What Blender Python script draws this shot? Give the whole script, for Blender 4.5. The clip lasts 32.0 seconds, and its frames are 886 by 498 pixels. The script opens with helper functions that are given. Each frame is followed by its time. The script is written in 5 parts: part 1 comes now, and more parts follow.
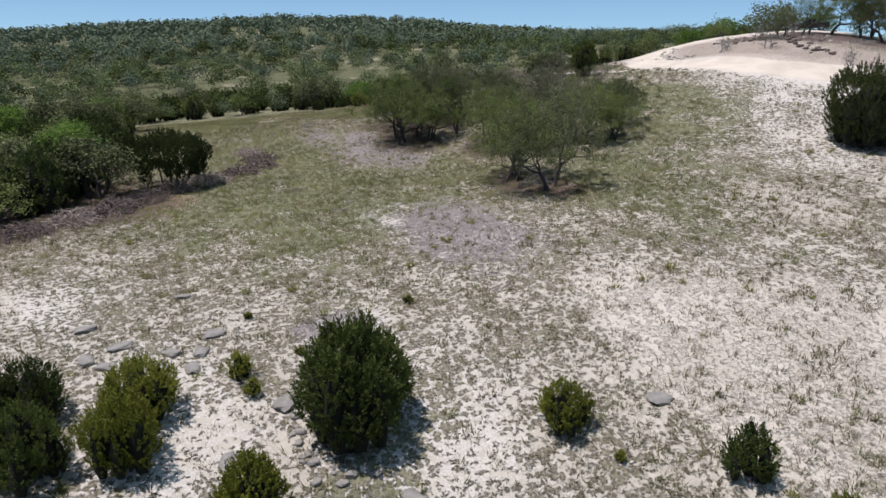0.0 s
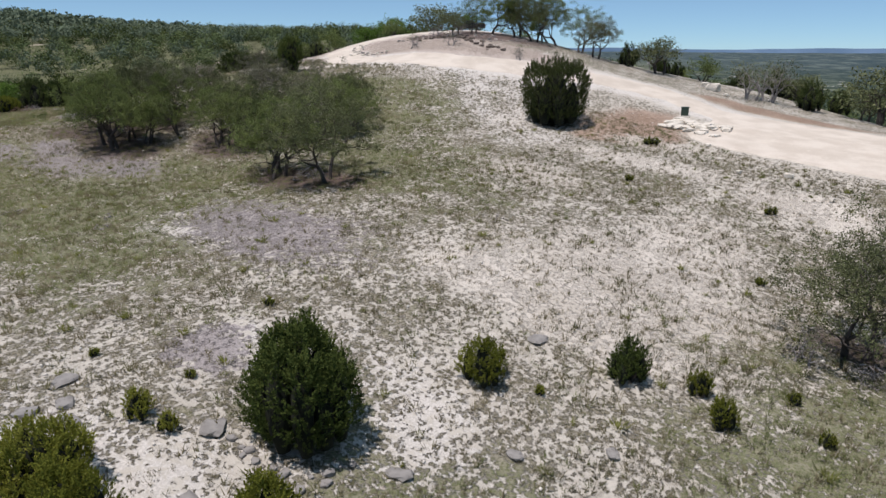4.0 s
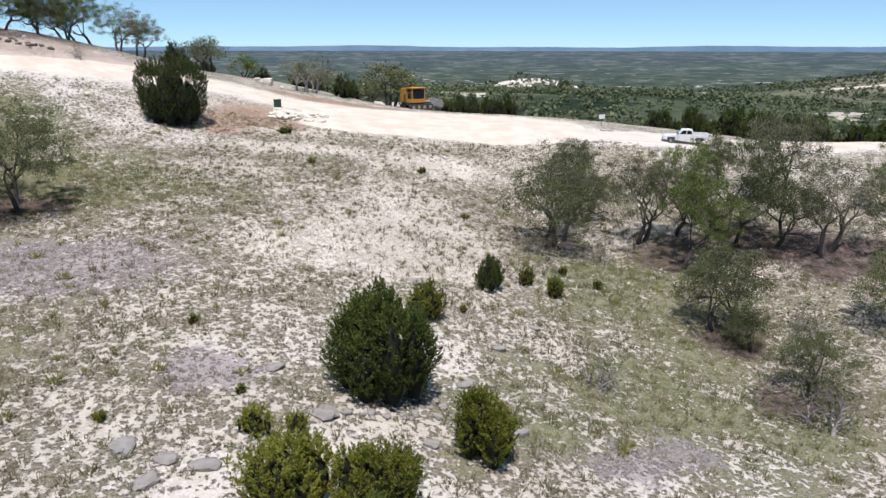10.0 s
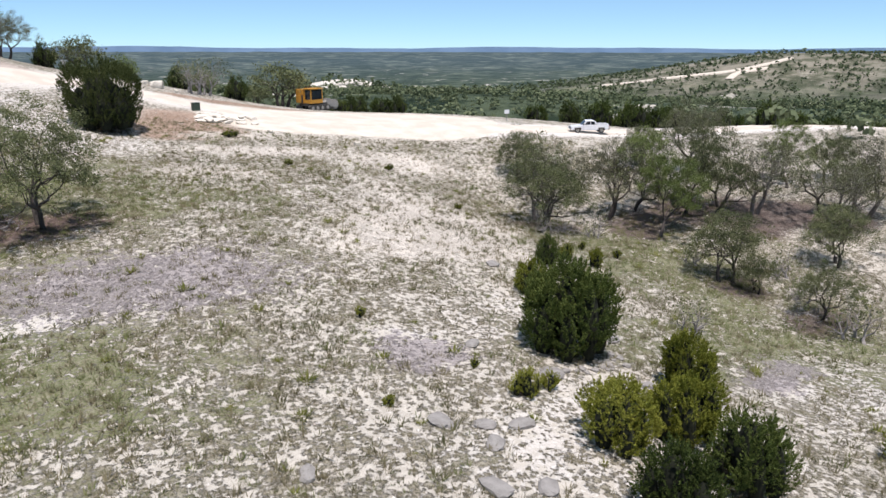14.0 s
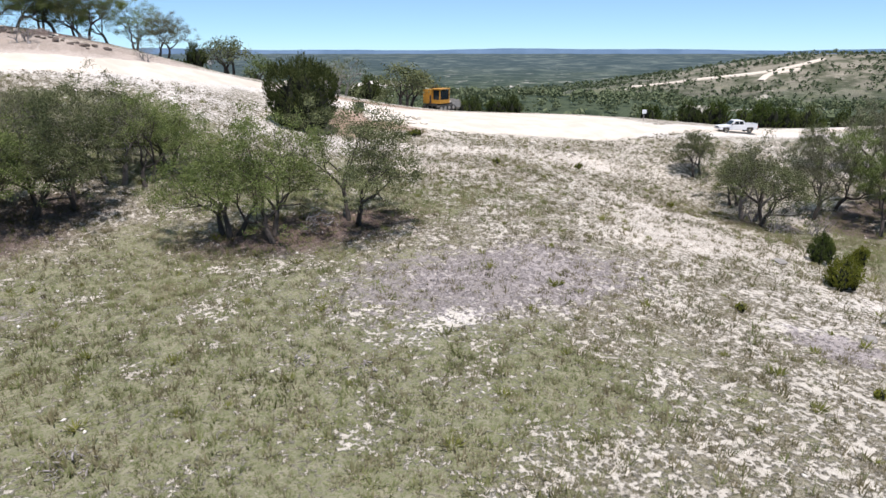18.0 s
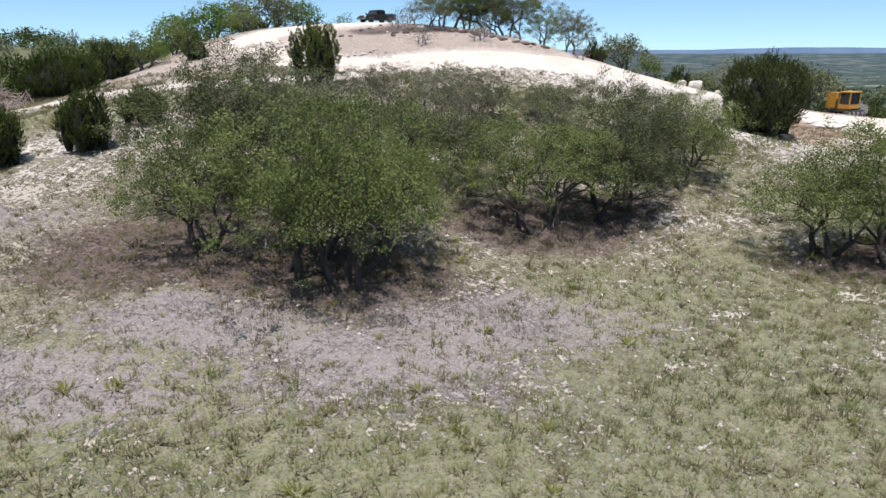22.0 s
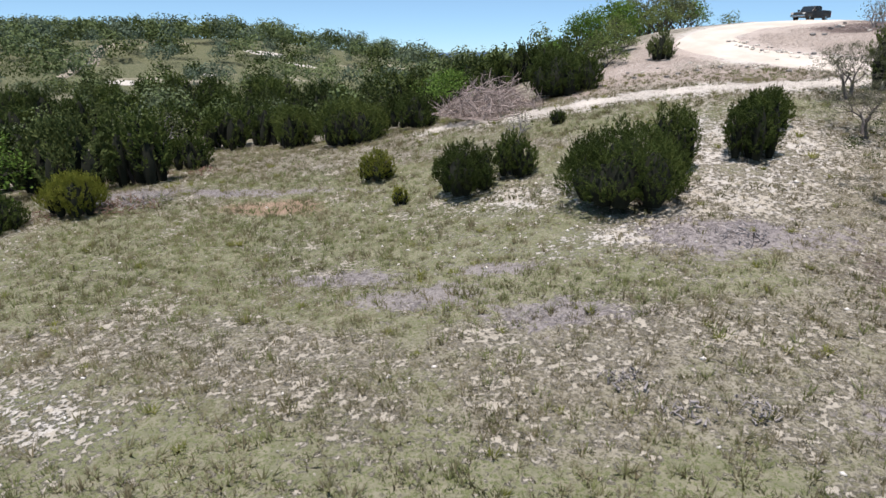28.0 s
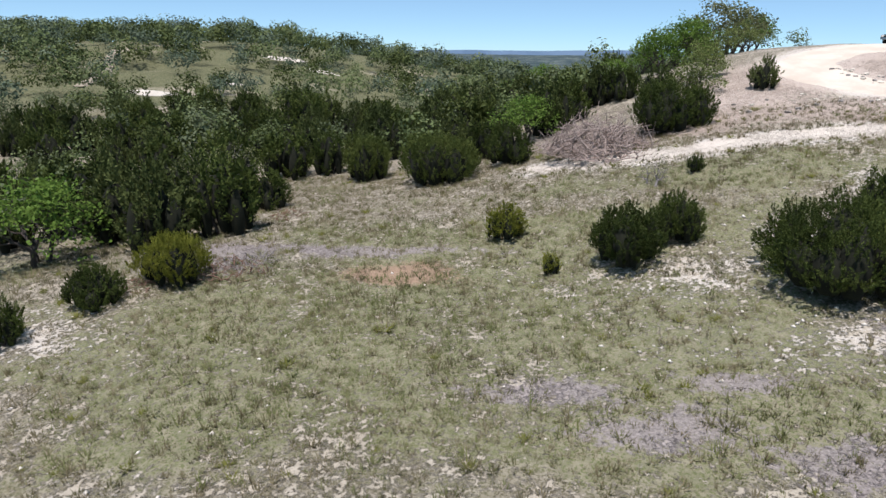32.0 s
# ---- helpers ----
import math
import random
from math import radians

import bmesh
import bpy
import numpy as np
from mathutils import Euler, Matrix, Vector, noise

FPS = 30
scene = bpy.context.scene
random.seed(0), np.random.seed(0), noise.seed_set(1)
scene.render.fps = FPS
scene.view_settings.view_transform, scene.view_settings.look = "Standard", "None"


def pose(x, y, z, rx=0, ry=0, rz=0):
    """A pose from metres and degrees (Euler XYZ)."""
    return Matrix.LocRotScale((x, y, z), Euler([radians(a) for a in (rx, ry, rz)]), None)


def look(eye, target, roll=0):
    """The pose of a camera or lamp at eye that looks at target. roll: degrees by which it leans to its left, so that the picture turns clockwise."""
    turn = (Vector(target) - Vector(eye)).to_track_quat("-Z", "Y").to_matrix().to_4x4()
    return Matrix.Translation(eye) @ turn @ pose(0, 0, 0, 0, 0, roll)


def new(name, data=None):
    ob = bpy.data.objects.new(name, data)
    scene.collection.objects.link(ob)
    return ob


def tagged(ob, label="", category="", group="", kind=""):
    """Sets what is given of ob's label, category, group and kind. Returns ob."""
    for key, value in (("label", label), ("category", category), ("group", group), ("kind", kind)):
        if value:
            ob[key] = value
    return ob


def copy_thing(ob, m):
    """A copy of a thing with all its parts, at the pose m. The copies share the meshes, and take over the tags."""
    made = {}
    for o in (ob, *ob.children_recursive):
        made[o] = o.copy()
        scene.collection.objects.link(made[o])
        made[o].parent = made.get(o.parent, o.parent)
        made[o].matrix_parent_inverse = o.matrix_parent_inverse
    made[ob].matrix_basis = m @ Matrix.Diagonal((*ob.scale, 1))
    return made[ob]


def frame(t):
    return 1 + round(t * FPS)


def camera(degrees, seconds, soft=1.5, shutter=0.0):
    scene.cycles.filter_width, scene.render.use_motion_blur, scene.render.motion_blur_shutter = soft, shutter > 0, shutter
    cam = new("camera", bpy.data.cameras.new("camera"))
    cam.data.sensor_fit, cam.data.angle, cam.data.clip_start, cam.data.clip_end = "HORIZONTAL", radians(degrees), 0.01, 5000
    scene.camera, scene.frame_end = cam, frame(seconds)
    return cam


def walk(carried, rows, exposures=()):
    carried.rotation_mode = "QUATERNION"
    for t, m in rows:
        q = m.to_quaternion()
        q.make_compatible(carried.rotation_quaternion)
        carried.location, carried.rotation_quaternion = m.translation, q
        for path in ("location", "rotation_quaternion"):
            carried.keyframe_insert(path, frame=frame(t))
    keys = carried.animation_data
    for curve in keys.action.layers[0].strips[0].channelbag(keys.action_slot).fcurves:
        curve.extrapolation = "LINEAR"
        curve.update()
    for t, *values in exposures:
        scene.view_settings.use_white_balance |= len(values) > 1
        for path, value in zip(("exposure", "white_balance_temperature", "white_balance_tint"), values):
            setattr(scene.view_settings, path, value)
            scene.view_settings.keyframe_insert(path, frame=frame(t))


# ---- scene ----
# camera: a drone, gliding sideways round the meadow at about 15 m above the grass
cam = camera(67.26, 32.0)
PATH = [
    (0.0, 22.08, 22.69, 17.94, 69.713, -16.469, -0.235),
    (0.5, 21.92, 21.95, 17.96, 64.779, -16.511, -0.137),
    (1.0, 21.66, 20.98, 17.95, 61.511, -16.503, -0.053),
    (1.5, 21.18, 19.80, 17.93, 61.180, -16.512, -0.106),
    (2.0, 20.55, 18.53, 17.84, 60.243, -16.495, -0.154),
    (2.5, 19.87, 17.15, 17.80, 56.725, -16.534, -0.194),
    (3.0, 19.07, 15.68, 17.76, 51.487, -16.581, -0.101),
    (3.5, 18.14, 14.19, 17.75, 45.991, -16.656, -0.098),
    (4.0, 17.09, 12.63, 17.75, 39.800, -16.739, -0.008),
    (4.5, 15.92, 10.98, 17.77, 33.422, -16.804, 0.127),
    (6.5, 10.49, 4.93, 18.06, 16.085, -17.081, -0.026),
    (7.0, 8.56, 3.76, 18.02, 15.865, -17.017, -0.091),
    (7.5, 6.54, 2.70, 18.02, 12.349, -17.017, -0.118),
    (8.0, 4.42, 1.68, 18.02, 8.179, -17.001, -0.073),
    (8.5, 2.25, 0.77, 18.03, 4.066, -17.006, -0.035),
    (9.0, -0.00, 0.00, 18.00, -0.000, -16.988, -0.007),
    (9.5, -2.28, -0.58, 17.90, -4.062, -16.924, -0.053),
    (10.0, -4.66, -1.00, 17.89, -8.160, -16.896, 0.076),
    (10.5, -7.04, -1.31, 17.92, -12.229, -16.916, 0.133),
    (11.0, -9.41, -1.43, 17.92, -16.334, -16.922, 0.145),
    (11.5, -11.83, -1.30, 17.92, -20.470, -16.925, 0.203),
    (12.0, -14.30, -0.98, 17.88, -22.779, -16.898, 0.209),
    (12.5, -16.69, -0.56, 17.86, -22.811, -16.834, 0.179),
    (13.0, -19.02, -0.11, 17.84, -22.854, -16.821, 0.167),
    (13.5, -21.38, 0.45, 17.81, -23.775, -16.802, 0.082),
    (15.5, -30.82, 3.29, 17.79, -30.470, -16.789, 0.103),
    (16.0, -33.06, 4.42, 17.68, -30.588, -16.743, 0.023),
    (16.5, -35.33, 5.62, 17.60, -30.615, -16.656, 0.010),
    (17.0, -37.60, 6.81, 17.56, -30.456, -16.628, -0.112),
    (17.5, -39.93, 7.94, 17.55, -28.675, -16.616, -0.164),
    (18.0, -42.21, 9.24, 17.54, -24.407, -16.664, -0.016),
    (18.5, -44.47, 10.55, 17.54, -20.029, -16.704, -0.043),
    (19.0, -46.77, 11.81, 17.46, -15.571, -16.691, -0.093),
    (19.5, -49.05, 13.00, 17.37, -12.468, -16.679, -0.130),
    (20.0, -51.37, 14.05, 17.33, -12.456, -16.671, -0.116),
    (20.5, -53.80, 15.01, 17.28, -11.770, -16.659, -0.122),
    (21.0, -56.15, 15.97, 17.23, -9.812, -16.629, -0.058),
    (21.5, -58.53, 16.76, 17.26, -6.328, -16.627, -0.236),
    (22.0, -61.08, 17.56, 17.31, -2.925, -16.614, -0.233),
    (22.5, -63.61, 18.35, 17.27, 0.556, -16.628, -0.144),
    (23.0, -66.18, 18.88, 17.22, 3.875, -16.606, -0.161),
    (23.5, -68.77, 19.33, 17.17, 7.204, -16.567, -0.200),
    (24.0, -71.30, 19.69, 17.16, 10.367, -16.530, -0.245),
    (24.5, -73.85, 19.93, 17.22, 11.075, -16.559, -0.209),
    (25.0, -76.43, 19.94, 17.26, 10.923, -16.601, -0.152),
    (25.5, -79.03, 19.81, 17.31, 12.377, -16.605, -0.199),
    (26.0, -81.60, 19.66, 17.33, 14.035, -16.604, -0.203),
    (26.5, -84.19, 19.60, 17.32, 14.431, -16.609, -0.114),
    (28.5, -94.42, 20.21, 17.00, 12.058, -16.334, 0.153),
    (29.0, -96.41, 20.06, 17.54, 12.093, -16.242, 0.114),
    (29.5, -97.86, 20.14, 17.82, 11.973, -16.249, 0.277),
    (30.0, -99.00, 20.47, 17.88, 11.879, -16.285, 0.347),
    (30.5, -100.03, 21.15, 17.96, 11.809, -16.299, 0.377),
    (31.0, -101.04, 22.09, 18.31, 11.717, -16.386, 0.429),
    (31.5, -101.94, 23.16, 18.98, 11.638, -16.566, 0.477),
    (32.0, -102.83, 24.32, 19.80, 11.540, -16.669, 0.606),
]


def heading(x, y, z, yaw, pitch, roll):
    a, b = radians(yaw), radians(pitch)
    ahead = Vector((-math.sin(a) * math.cos(b), math.cos(a) * math.cos(b), math.sin(b)))
    eye = Vector((x, y, z))
    return look(eye, eye + ahead * 10, roll)


EXPO, SKY, SUN = 0.24, 0.098, 5.0
# ---- the lie of the land: mounds and hollows on a plateau that falls to a plain in the north and east ----
MOUNDS = [
    # x, y, radius, height
    (-61, 108, 30, 15.61), (-201, 234, 70, 12.0), (30, 38, 20, -5.18), (-96, 66, 20, 3.67), (128, 160, 45, -10.35),
    (23, 108, 30, 3.61), (-82, 150, 20, 5.33), (34, 223, 45, -7.73), (23, -39, 30, -6.40), (-15, 136, 14, 3.32),
    (-54, 52, 10, -1.38), (-19, 52, 10, 1.01), (-187, -29, 45, -5.72), (16, 66, 10, -3.22), (-89, 115, 10, 2.07),
    (-131, 59, 10, 1.03), (-103, 213, 30, -5.97), (-222, 185, 10, -6.13), (9, 24, 10, -1.45), (-145, 192, 30, -2.92),
    (-68, 94, 10, -2.22), (-26, 87, 10, -1.31), (128, 66, 20, -4.04), (-103, 59, 10, -1.95), (-229, 185, 10, 3.15),
    (37, 59, 10, 1.17), (128, 192, 45, -10.13), (2, 223, 45, -9.01), (-187, 87, 30, -1.15), (44, -18, 20, -3.56),
    (-61, 171, 30, 4.74), (64, 77, 9, 1.2), (80, 72, 12, 1.5), (98, 70, 16, 1.6), (120, 68, 22, 1.2), (-110, 143, 10, 2.95), (-110, 24, 20, 0.72),
]
RIDGES = [(-520, 150, 130, 19), (-340, 312, 95, 12), (-640, -60, 160, 23), (-700, 330, 160, 24), (1080, 640, 260, 60), (800, 760, 190, 26), (150, 575, 48, 21), (230, 620, 60, 10)]


def smooth(v, a, b):
    v = np.clip((v - a) / (b - a), 0, 1)
    return v * v * (3 - 2 * v)


def wavy(x, y, k):
    """A cheap rolling field in -1..1 for numpy arrays, with features about k metres across."""
    a = np.sin(x / k * 2.1 + 1.3 * np.sin(y / k * 1.7 + .4)) + np.sin(y / k * 2.3 + 1.1 * np.sin(x / k * 1.9 + 2.2))
    b = np.sin((x * .8 + y * .6) / k * 4.7 + 1.9) * np.sin((x * .6 - y * .8) / k * 4.1 + .6)
    return (a + b) / 3


def ground(x, y):
    x, y = np.asarray(x, float), np.asarray(y, float)
    z = np.full(np.broadcast(x, y).shape, 4.0)
    for mx, my, r, h in MOUNDS:
        z = z + h * np.exp(-((x - mx) ** 2 + (y - my) ** 2) / (2.0 * r * r))
    d = np.hypot(x + 40, y - 60)
    az = np.degrees(np.arctan2(x + 40, y - 60))
    plain = smooth(az, -42, -4) * (1 - smooth(az, 130, 165))
    z = z - 62 * smooth(d, 120, 900) * plain + 48 * smooth(d, 1200, 4600) * plain
    for mx, my, r, h in RIDGES:
        z = z + h * np.exp(-((x - mx) ** 2 + (y - my) ** 2) / (2.0 * r * r))
    z = z + 3.5 * smooth(d, 160, 420) * wavy(x, y, 120)
    return z + .07 * wavy(x, y, 3.1) + .05 * wavy(y + 9, x - 4, 1.3)


def gz(x, y):
    return float(ground(x, y))

walk(cam, [(row[0], heading(*row[1:])) for row in PATH], exposures=[(0.0, EXPO - .26), (4.0, EXPO - .38), (7.5, EXPO - .02), (9.0, EXPO), (14.0, EXPO + .08), (20.0, EXPO + .16), (26.0, EXPO + .08), (32.0, EXPO + .02)])

# ---- daylight: a high sun from the south and a clear sky ----
SUN_AZ, SUN_EL = 190.0, 73.0
world = bpy.data.worlds.new("clear_sky")
scene.world = world
world.use_nodes = True
wn = world.node_tree
sky = wn.nodes.new("ShaderNodeTexSky")
sky.sky_type = "NISHITA"
sky.sun_disc = False
sky.sun_elevation, sky.sun_rotation = radians(SUN_EL), radians(SUN_AZ)
sky.altitude, sky.air_density, sky.dust_density, sky.ozone_density = 500, 0.5, 0.05, 8.0
tint = wn.nodes.new("ShaderNodeMix")
tint.data_type, tint.blend_type = "RGBA", "MULTIPLY"
tint.inputs[0].default_value = 1.0
tint.inputs[7].default_value = (1.08, 1.20, 1.17, 1.0)
wn.links.new(sky.outputs["Color"], tint.inputs[6])
haze = wn.nodes.new("ShaderNodeMix")   # a little pale haze in the clear air
haze.data_type = "RGBA"
haze.inputs[0].default_value = 0.32
haze.inputs[7].default_value = (4.7, 6.7, 8.3, 1.0)
wn.links.new(tint.outputs[2], haze.inputs[6])
wn.links.new(haze.outputs[2], wn.nodes["Background"].inputs["Color"])
wn.nodes["Background"].inputs["Strength"].default_value = SKY
sun_data = bpy.data.lights.new("sun", "SUN")
sun_data.energy, sun_data.angle, sun_data.color = SUN, radians(0.53), (1.0, 0.905, 0.89)
sun = new("sun", sun_data)
sun_dir = Vector((math.sin(radians(SUN_AZ)) * math.cos(radians(SUN_EL)), math.cos(radians(SUN_AZ)) * math.cos(radians(SUN_EL)), math.sin(radians(SUN_EL))))
sun.matrix_world = look(sun_dir * 200, (0, 0, 0))

# ---- materials ----


def rgb(c):
    return (*c, 1.0)


class Mat:
    """A small builder for node materials."""

    def __init__(self, name, rough=0.8, metal=0.0, spec=0.3):
        self.m = bpy.data.materials.new(name)
        self.m.use_nodes = True
        self.t = self.m.node_tree
        self.b = self.t.nodes["Principled BSDF"]
        self.b.inputs["Roughness"].default_value = rough
        self.b.inputs["Metallic"].default_value = metal
        self.b.inputs["Specular IOR Level"].default_value = spec
        self.coord = None

    def node(self, kind, **ins):
        n = self.t.nodes.new(kind)
        for k, v in ins.items():
            n.inputs[k].default_value = v
        return n

    def link(self, a, b):
        self.t.links.new(a, b)

    def pos(self, local=False):
        if local:
            return self.t.nodes.new("ShaderNodeTexCoord").outputs["Object"]
        if self.coord is None:
            self.coord = self.t.nodes.new("ShaderNodeNewGeometry")
        return self.coord.outputs["Position"]

    def noise(self, scale, detail=4.0, rough=0.6, local=False, offset=None):
        n = self.node("ShaderNodeTexNoise", Scale=scale, Detail=detail, Roughness=rough)
        src = self.pos(local)
        if offset is not None:
            mp = self.t.nodes.new("ShaderNodeMapping")
            mp.inputs["Location"].default_value = offset
            self.link(src, mp.inputs["Vector"])
            src = mp.outputs["Vector"]
        self.link(src, n.inputs["Vector"])
        return n.outputs["Fac"]

    def attr(self, name):
        n = self.t.nodes.new("ShaderNodeAttribute")
        n.attribute_name = name
        return n.outputs["Fac"]

    def step(self, fac, a, b):
        n = self.t.nodes.new("ShaderNodeMapRange")
        n.interpolation_type = "SMOOTHSTEP"
        n.inputs["From Min"].default_value, n.inputs["From Max"].default_value = a, b
        self.link(fac, n.inputs["Value"])
        return n.outputs["Result"]

    def math(self, op, a, b):
        n = self.t.nodes.new("ShaderNodeMath")
        n.operation = op
        for k, v in ((0, a), (1, b)):
            if isinstance(v, (int, float)):
                n.inputs[k].default_value = v
            else:
                self.link(v, n.inputs[k])
        return n.outputs[0]

    def mix(self, fac, a, b):
        n = self.t.nodes.new("ShaderNodeMix")
        n.data_type = "RGBA"
        for sock, v in ((n.inputs[0], fac), (n.inputs[6], a), (n.inputs[7], b)):
            if isinstance(v, tuple):
                sock.default_value = rgb(v)
            elif isinstance(v, (int, float)):
                sock.default_value = v
            else:
                self.link(v, sock)
        return n.outputs[2]

    def ramp(self, fac, stops):
        n = self.t.nodes.new("ShaderNodeValToRGB")
        e = n.color_ramp.elements
        while len(e) < len(stops):
            e.new(0.5)
        for el, (p, c) in zip(e, stops):
            el.position, el.color = p, rgb(c)
        self.link(fac, n.inputs["Fac"])
        return n.outputs["Color"]

    def bump(self, height, strength=0.4, dist=0.05):
        n = self.node("ShaderNodeBump", Strength=strength, Distance=dist)
        self.link(height, n.inputs["Height"])
        self.link(n.outputs["Normal"], self.b.inputs["Normal"])

    def color(self, c):
        if isinstance(c, tuple):
            self.b.inputs["Base Color"].default_value = rgb(c)
        else:
            self.link(c, self.b.inputs["Base Color"])
        return self


def speckled(name, c1, c2, scale=6.0, rough=0.8, metal=0.0, bump=0.2, local=True, spec=0.3):
    """Paint, rock, bark or metal: two tones over two scales of noise, with fine relief."""
    k = Mat(name, rough, metal, spec)
    a, b = k.noise(scale, 5, local=local), k.noise(scale * 7, 3, local=local)
    k.color(k.mix(k.math("ADD", k.math("MULTIPLY", k.step(a, .3, .7), .65), k.math("MULTIPLY", b, .35)), c1, c2))
    k.bump(b, bump, 0.02)
    return k.m


def leafy(name, dark, mid, light, translucent=0.25, upward=False):
    """Foliage: each leaf or sprig its own tone, with broader light and dark boughs, some light passing through."""
    k = Mat(name, 0.75, 0.0, 0.08)
    geo = k.t.nodes.new("ShaderNodeNewGeometry")
    info = k.t.nodes.new("ShaderNodeObjectInfo")
    n = k.math("ADD", k.math("MULTIPLY", k.noise(.9, 3), .5), k.math("MULTIPLY", k.step(k.noise(.14, 2), .3, .7), .28))
    v = k.math("ADD", k.math("MULTIPLY", geo.outputs["Random Per Island"], .24), k.math("MULTIPLY", n, .85))
    v = k.math("ADD", v, k.math("MULTIPLY", k.math("SUBTRACT", info.outputs["Random"], .5), .25))
    c = k.ramp(v, [(.2, dark), (.5, mid), (.85, light)])
    k.color(c)
    up = k.t.nodes.new("ShaderNodeCombineXYZ")
    up.inputs["Z"].default_value = 1.0
    tr = k.t.nodes.new("ShaderNodeBsdfTranslucent")
    k.link(c, tr.inputs["Color"])
    if upward:
        k.link(up.outputs[0], k.b.inputs["Normal"])
    mx = k.t.nodes.new("ShaderNodeMixShader")
    mx.inputs[0].default_value = translucent
    k.link(k.b.outputs[0], mx.inputs[1])
    k.link(tr.outputs[0], mx.inputs[2])
    k.link(mx.outputs[0], k.t.nodes["Material Output"].inputs["Surface"])
    return k.m


def ground_material():
    k = Mat("meadow_soil", 0.95, 0.0, 0.1)
    fine, mid, broad = k.noise(9.0, 6, .7), k.noise(1.6, 6, .68), k.noise(.22, 5, .6)
    patch = k.noise(.62, 4, .6, offset=(12, 80, 4))
    speck = k.noise(4.6, 5, .72, offset=(31, 7, 3))
    # pale limestone soil, creamy to grey
    soil = k.mix(k.step(mid, .38, .62), (.495, .466, .408), (.38, .356, .306))
    soil = k.mix(k.step(broad, .42, .60), soil, (.43, .402, .348))
    soil = k.mix(k.math("MULTIPLY", k.attr("west"), .8), soil, k.mix(k.step(mid, .34, .66), (.37, .338, .272), (.285, .26, .205)))
    white = k.mix(k.step(fine, .35, .65), (.60, .574, .53), (.46, .438, .40))
    stone = k.math("ADD", k.attr("bare"), k.math("MULTIPLY", k.math("SUBTRACT", mid, .5), 2.4))
    stone = k.step(k.math("ADD", stone, k.math("MULTIPLY", k.math("SUBTRACT", speck, .5), 1.6)), .30, .54)
    stone = k.math("MULTIPLY", stone, k.math("SUBTRACT", 1.0, k.math("MULTIPLY", k.math("MULTIPLY", k.attr("west"), k.math("SUBTRACT", 1.0, k.attr("bare"))), .75)))
    c = k.mix(stone, soil, white)
    # single tufts: round clumps with frayed rims
    warp = k.t.nodes.new("ShaderNodeVectorMath")
    warp.operation = "ADD"
    wob = k.node("ShaderNodeTexNoise", Scale=5.0, Detail=4.0, Roughness=.7)
    k.link(k.pos(), wob.inputs["Vector"])
    small = k.t.nodes.new("ShaderNodeVectorMath")
    small.operation = "SCALE"
    small.inputs["Scale"].default_value = .45
    k.link(wob.outputs["Color"], small.inputs[0])
    k.link(k.pos(), warp.inputs[0])
    k.link(small.outputs[0], warp.inputs[1])

    def clumps(scale):
        v = k.t.nodes.new("ShaderNodeTexVoronoi")
        v.voronoi_dimensions = "2D"
        v.inputs["Scale"].default_value = scale
        k.link(warp.outputs[0], v.inputs["Vector"])
        return k.math("SUBTRACT", .42, v.outputs["Distance"])

    grit = k.noise(21.0, 4, .75, offset=(5, 60, 9))
    big, little = clumps(2.5), clumps(5.0)
    # thatch between the tufts, the tufts themselves darker, with their self-shadow in the colour
    tuft = k.step(k.math("ADD", little, k.math("ADD", k.math("MULTIPLY", k.math("SUBTRACT", grit, .5), .9), k.math("MULTIPLY", k.math("SUBTRACT", fine, .5), .7))), -.02, .26)
    dry = k.mix(tuft, k.mix(k.step(mid, .36, .64), (.30, .278, .22), (.21, .192, .145)), k.mix(k.step(grit, .40, .62), (.145, .132, .09), (.06, .055, .038)))
    lush = k.mix(tuft, k.mix(k.step(mid, .36, .64), (.23, .22, .152), (.15, .155, .092)), k.mix(k.step(grit, .40, .62), (.165, .18, .082), (.075, .092, .037)))
    turf = k.mix(k.step(k.math("ADD", k.attr("lush"), k.math("MULTIPLY", k.math("SUBTRACT", broad, .5), 2.0)), .12, .6), dry, lush)
    cover = k.math("ADD", k.attr("cover"), k.math("MULTIPLY", k.math("SUBTRACT", speck, .5), .9))
    for f, w in ((fine, 1.1), (mid, .7), (patch, 1.7), (broad, 2.5)):
        cover = k.math("ADD", cover, k.math("MULTIPLY", k.math("SUBTRACT", f, .5), w))
    even = k.math("SUBTRACT", 1.0, k.math("MULTIPLY", k.math("MINIMUM", 1.0, k.math("ADD", k.attr("lush"), k.math("MULTIPLY", k.attr("west"), .6))), .5))
    cover = k.math("ADD", cover, k.math("MULTIPLY", k.math("MULTIPLY", big, 1.6), even))
    cover = k.math("ADD", cover, k.math("MULTIPLY", little, 1.1))
    grass = k.step(k.math("ADD", cover, k.math("MULTIPLY", k.math("SUBTRACT", grit, .5), .9)), .40, .80)
    c = k.mix(k.math("MULTIPLY", grass, .95), c, turf)
    # grey shreds of old cut brush
    chips = k.mix(k.step(fine, .36, .64), (.315, .285, .288), (.175, .158, .162))
    sh = k.math("ADD", k.attr("mulch"), k.math("MULTIPLY", k.math("SUBTRACT", mid, .5), 2.2))
    sh = k.math("ADD", sh, k.math("MULTIPLY", k.math("SUBTRACT", speck, .5), 1.2))
    c = k.mix(k.math("MULTIPLY", k.step(sh, .34, .62), .8), c, k.mix(k.step(k.math("ADD", speck, k.math("MULTIPLY", little, .3)), .62, .70), chips, dry))
